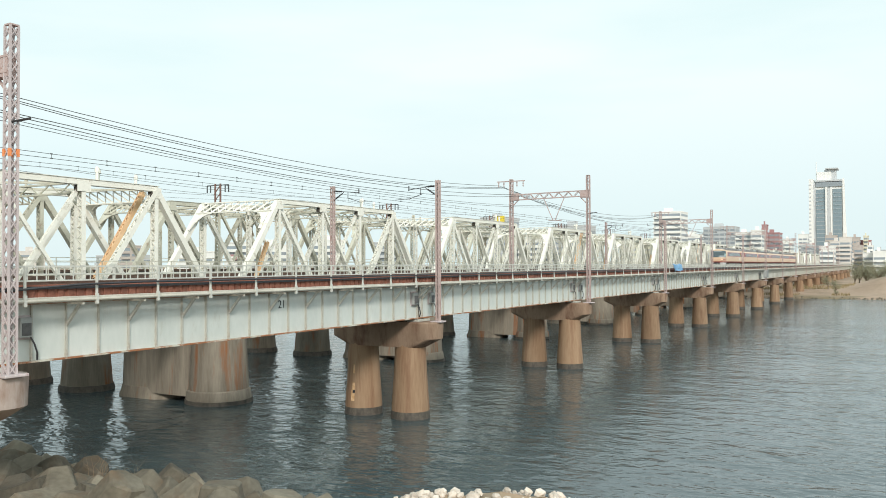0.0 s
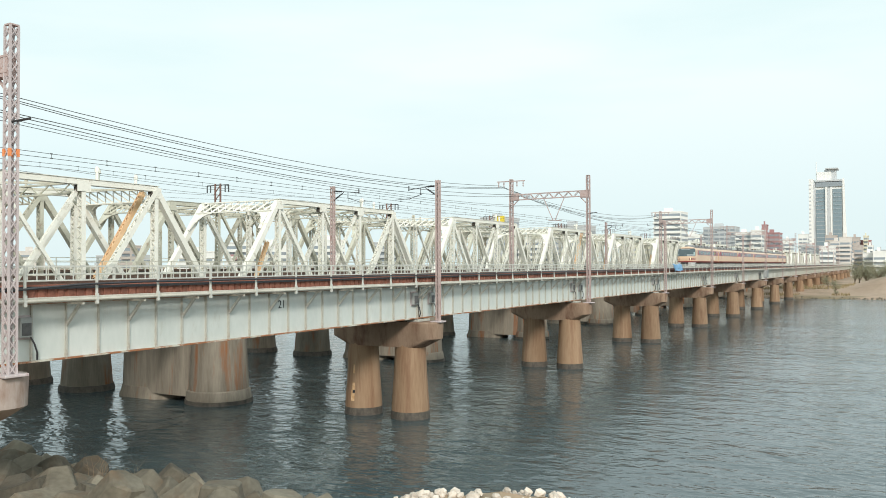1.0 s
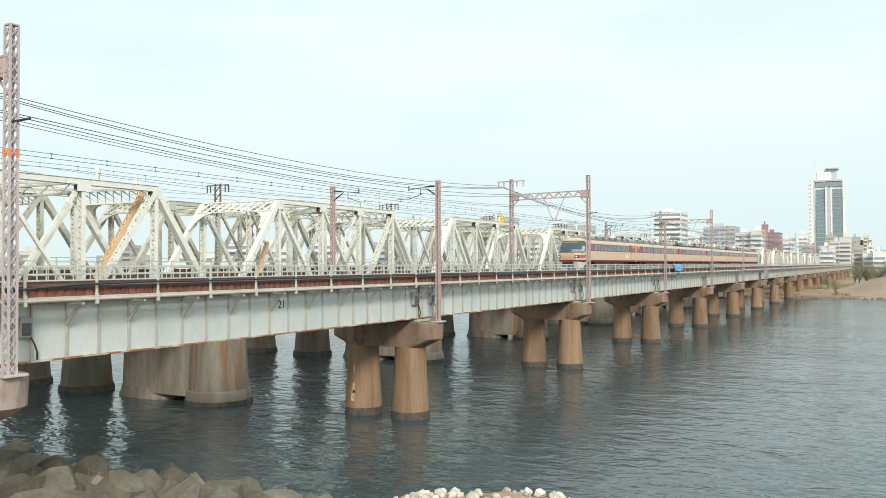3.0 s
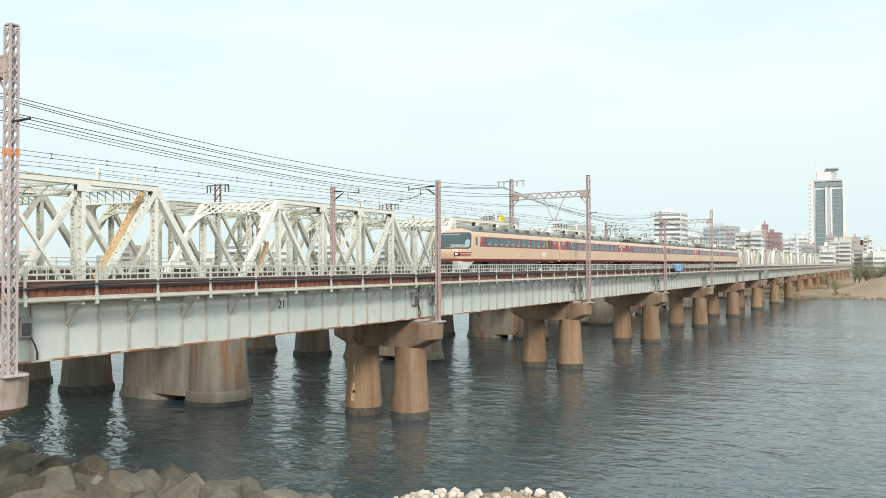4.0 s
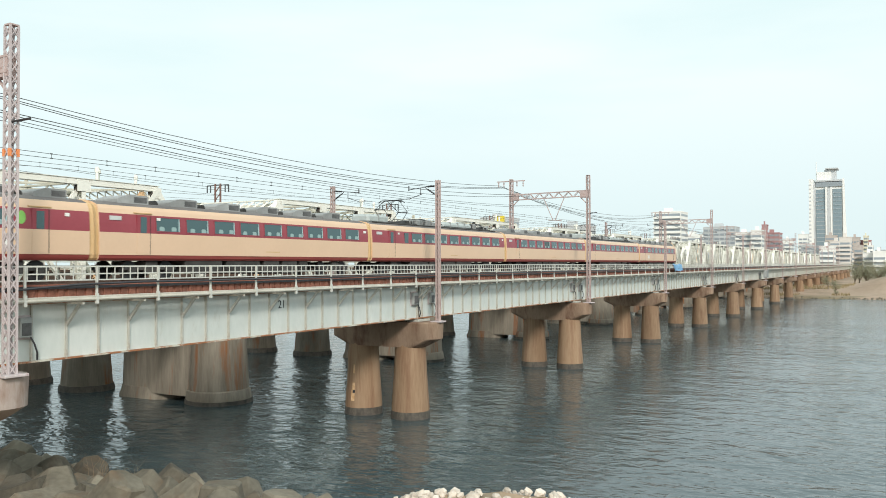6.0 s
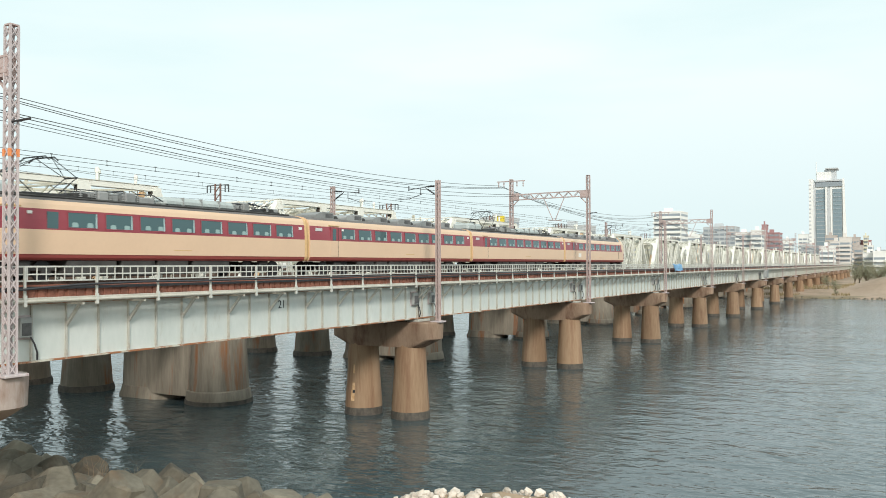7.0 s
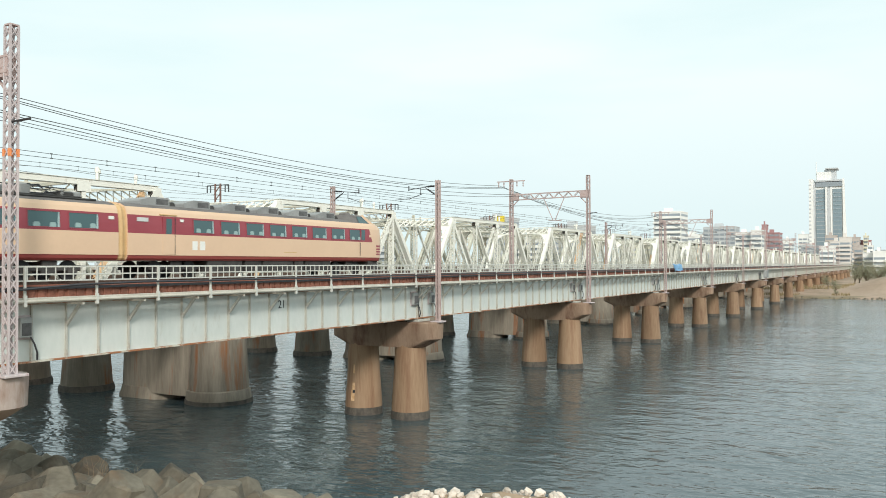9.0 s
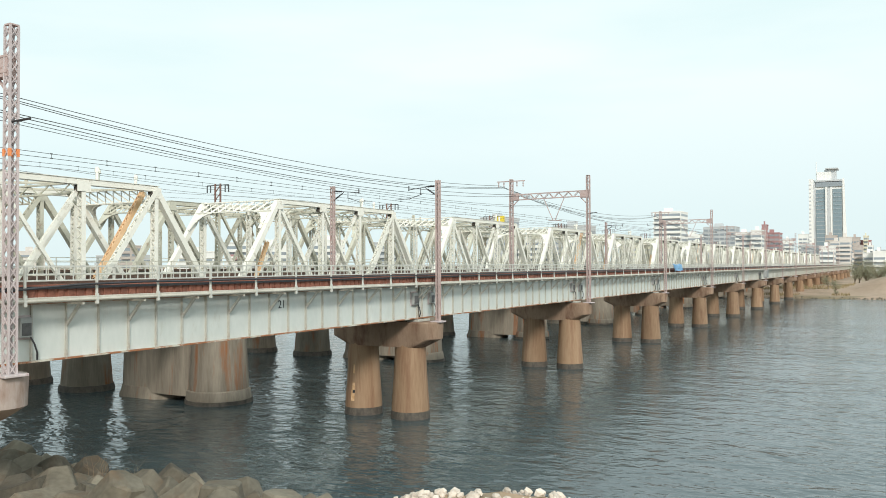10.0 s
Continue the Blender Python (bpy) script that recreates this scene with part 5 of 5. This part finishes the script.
def apartment(x0, x1, y, top, wall, label, depth=18, floor_h=3.0, ribbon=True, bays=0, base=2.0):
    """Block with a window strip or balcony on every storey."""
    house = thing("apartment_building", label, "building", "far city buildings", ((x0 + x1) / 2, y, 0))
    w = (x1 - x0) / 2
    part("wall", Build().box(-w, w, 0, depth, base, top), wall, house)
    part("roof", Build().box(-w - 0.2, w + 0.2, -0.2, depth + 0.2, top, top + 0.6).box(-w * 0.4, w * 0.1, depth * 0.3, depth * 0.6, top + 0.6, top + 3.0), wall, house)
    z = base + 1.2
    k = 0
    strip = Build().box(-w + 0.4, w - 0.4, -0.08, 0.0, 0, floor_h * 0.48).mesh("window_band", far_window)
    side_strip = Build().box(w, w + 0.08, 0.8, depth - 0.8, 0, floor_h * 0.45).mesh("window_band", far_window)
    slab = Build().box(-w, w, -1.1, -0.1, 0, floor_h * 0.42).mesh("balcony", wall)
    pier_b = Build().box(-0.25, 0.25, -0.2, 0, 0, floor_h).mesh("pillar", wall)
    while z + floor_h < top + 0.8:
        part("window_band", strip, None, house).location = (0, 0, z)
        part("window_band", side_strip, None, house).location = (0, 0, z)
        if ribbon:
            part("balcony", slab, None, house).location = (0, 0, z - floor_h * 0.5)
        else:
            for i in range(bays + 1):
                part("pillar", pier_b, None, house).location = (-w + 2 * w * i / max(1, bays), 0, z - 0.5)
        z += floor_h
        k += 1
    return house


def build_tower():
    t = thing("office_tower", "tall pale office tower with blue glass front", "skyscraper", "far city buildings", (-65.2, 900, 0))
    part("wall", Build().box(-15.3, 14.6, 0, 26, 2, 91), concrete_white, t)
    part("side_wall", Build().box(-15.6, -11.6, -1.2, 27, 2, 94.5), concrete_white, t)
    part("corner_wall", Build().box(-11.6, -9.3, -0.6, 24, 2, 92), tower_stone, t, "pale grey corner wall")
    for x0, x1 in ((-9.1, -0.9), (5.8, 13.9)):
        part("glass_front", Build().loft([[(x0, -0.9, 2), (x1, -0.9, 2), (x1, 3, 2), (x0, 3, 2)], [(x0, -1.6, 45), (x1, -1.6, 45), (x1, 3, 45), (x0, 3, 45)], [(x0, -0.9, 84), (x1, -0.9, 84), (x1, 3, 84), (x0, 3, 84)]]), tower_glass, t)
        for i in range(20):
            part("mullion", Build().box(x0, x1, -1.75, -1.5, 4 + 4 * i, 4.25 + 4 * i), concrete_grey, t)
    part("centre_wall", Build().box(1.0, 3.8, -2.0, 1, 2, 85), tower_stone, t, "grey centre wall")
    for x0, x1 in ((-0.7, 0.9), (3.9, 5.6)):
        part("centre_fin", Build().box(x0, x1, -2.4, 1, 2, 86), concrete_white, t)
    for i in range(21):
        part("fin_window", Build().box(1.6, 3.2, -2.1, -2.0, 6 + 3.8 * i, 7.8 + 3.8 * i), concrete_grey, t)
        part("side_window", Build().box(-15.8, -13.6, -1.3, -1.2, 8 + 4.0 * i, 9.4 + 4.0 * i), concrete_grey, t)
    part("edge_pillar", Build().loft([[(x0, -1.4, z), (x1, -1.4, z), (x1, 4, z), (x0, 4, z)] for z, x0, x1 in ((2, 15.2, 19.8), (30, 15.0, 18.4), (60, 14.8, 17.0), (94, 14.7, 16.2))]), concrete_white, t, "white flared edge pillar")
    part("crown", Build().box(-9.2, 14.4, -1.4, 25, 86.5, 91), far_window, t)
    part("crown_ring", Build().box(-9.4, 14.6, -1.8, 25.4, 91.6, 93.2), concrete_grey, t)
    part("penthouse", Build().box(-8.5, 4.5, 2, 20, 93.2, 101.5), concrete_white, t)
    part("lift_house", Build().box(-2.0, 8.5, 5, 18, 93.2, 103.6), tower_stone, t)
    part("helipad", Build().box(-1.0, 10.5, 1, 22, 104.2, 105.2).box(1, 8.5, 4, 18, 103.6, 104.2), concrete_grey, t)
    part("mast", Build().tube((-9, 3, 93), (-9, 3, 112), 0.35, n=6), concrete_white, t)


build_tower()
apartment(-131.5, -115.2, 500, 41.5, concrete_white, "white apartment block with open balconies")
apartment(-138.4, -122.6, 600, 31.0, concrete_white, "white apartment block with balconies")
apartment(-122.6, -101.2, 600, 36.0, concrete_grey, "grey office block with window bands", ribbon=False, bays=6)
apartment(-94.5, -84.4, 560, 30.0, concrete_white, "white apartment block with balconies")
apartment(-84.2, -77.6, 556, 31.4, concrete_white, "white apartment block beside a red one")
apartment(-88.0, -77.5, 640, 32.5, brick_red, "red brick block of flats", ribbon=False, bays=3)
apartment(-88.0, -84.6, 630, 38.0, brick_red, "narrow red brick stair tower", ribbon=False, bays=1, depth=8)
apartment(-82.3, -76.1, 700, 28.8, concrete_white, "small white apartment block beside the river")
apartment(-77.0, -70.0, 760, 35.0, concrete_white, "plain white block of flats", ribbon=False, bays=2)
apartment(-69.0, -61.0, 700, 24.0, concrete_grey, "low grey block of flats")
apartment(-56.3, -47.8, 760, 33.5, brown_wall, "brown apartment block with balconies")
apartment(-48.0, -38.5, 690, 27.0, beige_wall, "beige apartment block with balconies")
apartment(-36.0, -29.4, 600, 27.3, beige_wall, "beige apartment tower with balconies", floor_h=2.8)
apartment(-29.3, -24.0, 640, 22.5, brown_wall, "brown block of flats with balconies")
apartment(-37.2, -30.5, 760, 31.6, brown_wall, "brown apartment block with window bays", ribbon=False, bays=3)
apartment(-30.3, -22.7, 775, 29.4, brick_red, "dull red apartment block with bays", ribbon=False, bays=3)
apartment(-28.0, -24.5, 770, 33.0, concrete_cream, "narrow cream apartment tower with balconies")
apartment(-22.9, -19.1, 700, 23.5, concrete_white, "narrow white city apartment building")
apartment(-18.5, -11.0, 730, 20.5, concrete_grey, "low grey block of flats")
apartment(-12.0, -4.0, 800, 30.0, concrete_white, "white block with a green roof sign")
apartment(-209.1, -193.0, 420, 36.5, concrete_grey, "grey building with a yellow roof sign", ribbon=False, bays=6)
apartment(-164.1, -147.2, 420, 30.8, concrete_grey, "grey flat-roofed building by the river", ribbon=False, bays=5)
apartment(-450.6, -435.0, 300, 18.5, beige_wall, "low beige building by the river", depth=7)
apartment(-361.7, -354.8, 300, 20.5, brown_wall, "red brick apartment building with balconies", depth=7)
apartment(-330.0, -306.0, 310, 17.0, concrete_white, "low white apartment building", depth=7)
apartment(-287.5, -273.0, 300, 21.0, concrete_white, "white city building with many balconies", depth=7)
apartment(-268.0, -255.0, 300, 19.5, concrete_white, "white city building with many balconies", depth=7)
apartment(-250.0, -236.0, 320, 22.0, concrete_white, "white city building with many balconies", depth=7)
apartment(-228.0, -214.0, 340, 21.0, concrete_grey, "grey city building with many balconies", depth=7)
apartment(-420.0, -380.0, 330, 16.0, concrete_grey, "long low grey riverside building", depth=7)
apartment(-190.0, -172.0, 430, 24.0, concrete_white, "white city building with many balconies")
apartment(-146.0, -133.0, 480, 24.0, concrete_cream, "cream city building with many balconies")
rnd_city = random.Random(12)
for i in range(11):
    cx = -100 + 112 * (i / 10) + rnd_city.uniform(-3, 3)
    cw = rnd_city.uniform(5, 9)
    wall_mat, tone = rnd_city.choice(((concrete_white, "white"), (concrete_cream, "cream"), (concrete_grey, "grey"), (beige_wall, "beige"), (concrete_white, "white")))
    apartment(cx - cw / 2, cx + cw / 2, rnd_city.uniform(540, 680), rnd_city.uniform(13, 21), wall_mat, "low " + tone + " city block beyond the river", floor_h=3.2)
tagged(new("roof_sign", Build().box(-199.5, -194.0, 419.0, 420.0, 32.5, 37.6).mesh("roof_sign", yellow_sign)), "plain yellow advertising board on a building", "sign")
tagged(new("roof_sign", Build().box(-11.0, -6.0, 799.0, 800.0, 30.6, 35.5).mesh("roof_sign", green_sign)), "plain green advertising board on a roof", "sign")
tagged(new("roof_sign", Build().box(-283.0, -279.5, 298.0, 299.0, 12.8, 15.6).box(-283.0, -279.5, 297.9, 298.0, 13.8, 14.6, 1).mesh("roof_sign", [brick_red, concrete_white])), "red board with a white bar on a building", "sign")


# ---- trees and reeds on the far bank ----
def build_tree(rnd, x, y, height):
    base = ground_height(x, y)
    t = thing("tree", "bare brownish green bank tree in early leaf", "tree", "far bank trees", (x, y, base - 0.1))
    b = Build()
    b.tube((0, 0, 0), (0.1, 0, height * 0.4), height * 0.03, height * 0.02, 7)
    tips = []
    for i in range(9):
        a = rnd.uniform(0, 6.28)
        r = height * rnd.uniform(0.2, 0.42)
        s = (0.1, 0, height * rnd.uniform(0.15, 0.4))
        e = (math.cos(a) * r, math.sin(a) * r, height * rnd.uniform(0.5, 0.95))
        b.tube(s, e, height * 0.012, height * 0.003, 5)
        tips.append((s, e))
    part("trunk", b, bark_mat, t)
    b = Build()
    for i in range(1300):
        s, e = rnd.choice(tips)
        k = rnd.uniform(0.3, 1.15)
        c = Vector(s).lerp(Vector(e), k) + Vector([rnd.gauss(0, height * 0.075) for _ in range(3)])
        u, w = Vector([rnd.gauss(0, 1) for _ in range(3)]).normalized(), Vector([rnd.gauss(0, 1) for _ in range(3)]).normalized()
        size = height * rnd.uniform(0.02, 0.05)
        b.add([c, c + u * size, c + w * size * 0.8], [(0, 1, 2)])
    part("crown", b, leaf_mat, t)


rnd_tree = random.Random(4)
for i in range(60):
    tx = -14 + 60 * (i / 59) + rnd_tree.uniform(-1.5, 1.5)
    build_tree(rnd_tree, tx, rnd_tree.uniform(324, 352), rnd_tree.uniform(6.5, 10.0))
for x, y, h in ((-18.2, 282.0, 5.0), (-17.5, 276.0, 2.2), (-21.5, 300, 5)):
    build_tree(rnd_tree, x, y, h)


def build_bank_stones():
    rnd = random.Random(3)
    b = Build()
    for i in range(900):
        x = rnd.uniform(-120, 70)
        y = 267.5 + 2.5 * noise.noise((x * 0.02, 3.0, 0.0)) + 0.02 * (x + 14) + rnd.uniform(-2.6, 1.2)
        r = rnd.uniform(0.12, 0.34)
        z = max(ground_height(x, y), -0.1)
        b.loft([[(x + math.cos(a) * r * k * rnd.uniform(0.7, 1.2), y + math.sin(a) * r * k * rnd.uniform(0.7, 1.2), z + h * r) for a in (0, 1.2, 2.5, 3.8, 5.0)] for k, h in ((1.0, -0.4), (1.1, 0.2), (0.5, 0.7))])
    tagged(new("bank_stones", b.mesh("bank_stones", rock_concrete)), "dark stones along the far waterline", "stones", kind="stuff")


build_bank_stones()


def build_weeds(x, y, seed):
    rnd = random.Random(seed)
    w = thing("dry_weed", "dry leafless brown weed stalks among blocks", "weed", "dry weeds", (x, y, ground_height(x, y) + 0.4))
    for i in range(8):
        a, lean = rnd.uniform(0, 6.28), rnd.uniform(0.1, 0.7)
        h = rnd.uniform(0.5, 1.5)
        p0 = Vector((rnd.uniform(-0.6, 0.6), rnd.uniform(-0.4, 0.4), -0.5))
        p1 = p0 + Vector((math.cos(a) * lean * 0.4, math.sin(a) * lean * 0.4, h * 0.6 + 0.5))
        p2 = p1 + Vector((math.cos(a) * lean * 0.7, math.sin(a) * lean * 0.7, h * 0.4))
        b = Build().tube(p0, p1, 0.011, 0.008, 5).tube(p1, p2, 0.008, 0.003, 5)
        b.tube(p1, p1 + Vector((math.cos(a + 1.5) * 0.3, math.sin(a + 1.5) * 0.3, 0.35)), 0.008, 0.003, 4)
        part("stalk", b, weed_mat, w)


build_weeds(-31.2, 25.0, 1)
build_weeds(-29.4, 24.4, 2)


def build_reeds():
    rnd = random.Random(7)
    b = Build()
    for i in range(14000):
        x = rnd.uniform(-110, -14)
        y = rnd.uniform(268, 345)
        if noise.noise((x * 0.05, y * 0.05, 9.0)) < 0.02:
            continue
        z = ground_height(x, y)
        if z < 0.25:
            continue
        h = rnd.uniform(0.25, 0.9)
        dx, dy = rnd.uniform(-0.3, 0.3), rnd.uniform(-0.3, 0.3)
        b.add([(x - 0.12, y, z - 0.05), (x + 0.12, y, z - 0.05), (x + dx, y + dy, z + h)], [(0, 1, 2)])
    tagged(new("reeds", b.mesh("reeds", reed_mat)), "dry straw-coloured bank grass", "grass", kind="stuff")


build_reeds()


# ---- armour blocks on the near bank ----
def armour_mesh(rnd):
    """Four-legged block: a truncated tetrahedron with its large faces drawn out and tapered."""
    bm = bmesh.new()
    for a in (3, 1, 1), (1, 3, 1), (1, 1, 3):
        for sx, sy in ((1, 1), (1, -1), (-1, 1), (-1, -1)):
            bm.verts.new(Vector((a[0] * sx, a[1] * sy, a[2] * sx * sy)) * 0.17)
    bmesh.ops.convex_hull(bm, input=list(bm.verts))
    bmesh.ops.dissolve_limit(bm, angle_limit=0.05, verts=list(bm.verts), edges=list(bm.edges))
    for f in [f for f in bm.faces if len(f.verts) == 6]:
        out = f.calc_center_median().normalized()
        made = bmesh.ops.extrude_discrete_faces(bm, faces=[f])["faces"][0]
        centre = made.calc_center_median()
        for v in made.verts:
            v.co = centre + (v.co - centre) * rnd.uniform(0.66, 0.74) + out * rnd.uniform(0.62, 0.70)
    bmesh.ops.bevel(bm, geom=list(bm.edges), offset=0.035, segments=1, affect="EDGES")
    me = bpy.data.meshes.new("armour_block")
    bm.to_mesh(me)
    bm.free()
    me.materials.append(rock_concrete)
    return me


def build_armour():
    rnd = random.Random(21)
    meshes = [armour_mesh(rnd) for _ in range(4)]
    for row in range(5):
        for i in range(17):
            x = -58 + 2.35 * i + rnd.uniform(-0.4, 0.4) + 1.1 * (row % 2)
            y = 27.6 - 1.9 * row + rnd.uniform(-0.4, 0.4) + 0.03 * (x + 30)
            if x > -19.5 + rnd.uniform(-2, 1):
                continue
            ob = tagged(new("armour_block", rnd.choice(meshes)), "weathered concrete armour block on the bank", "concrete block", "armour blocks")
            s = rnd.uniform(1.75, 2.2)
            ob.matrix_world = pose(x, y, max(ground_height(x, y), -0.8) - 0.42, rnd.uniform(0, 360), rnd.uniform(0, 360), rnd.uniform(0, 360)) @ Matrix.Diagonal((s, s, s, 1))


build_armour()


def build_rubble():
    rnd = random.Random(33)
    meshes = []
    for k in range(6):
        bm = bmesh.new()
        bmesh.ops.create_icosphere(bm, subdivisions=1, radius=0.5)
        for v in bm.verts:
            v.co *= rnd.uniform(0.75, 1.15)
            v.co.z *= 0.75
        me = bpy.data.meshes.new("rubble_stone")
        bm.to_mesh(me)
        bm.free()
        me.materials.append(rubble_stone)
        meshes.append(me)
    for i in range(290):
        along = rnd.uniform(0, 1)
        x = -14.4 + 8.2 * along
        y = 20.4 + 0.55 * (x + 10.4) + rnd.uniform(-0.8, 0.9)
        ob = tagged(new("rubble_stone", rnd.choice(meshes)), "pale broken rubble stone on the bank", "stone", "rubble stones")
        s = rnd.uniform(0.14, 0.36)
        z = ground_height(x, y)
        ob.matrix_world = pose(x, y, z + 0.05 * s, rnd.uniform(0, 360), rnd.uniform(0, 40), rnd.uniform(0, 360)) @ Matrix.Diagonal((s, s, s, 1))


build_rubble()


# ---- what moves ----
NOSE_AT, SPEED = 15.8, 26.85  # place of the nose along the bridge at 5.5 s, metres a second


def motions():
    for car, behind in train:
        rows = []
        for t in (0.0, 2.5, 5.0, 7.5, 10.0):
            rows.append((t, pose(TRACK_X, NOSE_AT + (5.5 - t) * SPEED + behind, RAIL_Z)))
        walk(car, rows)


motions()
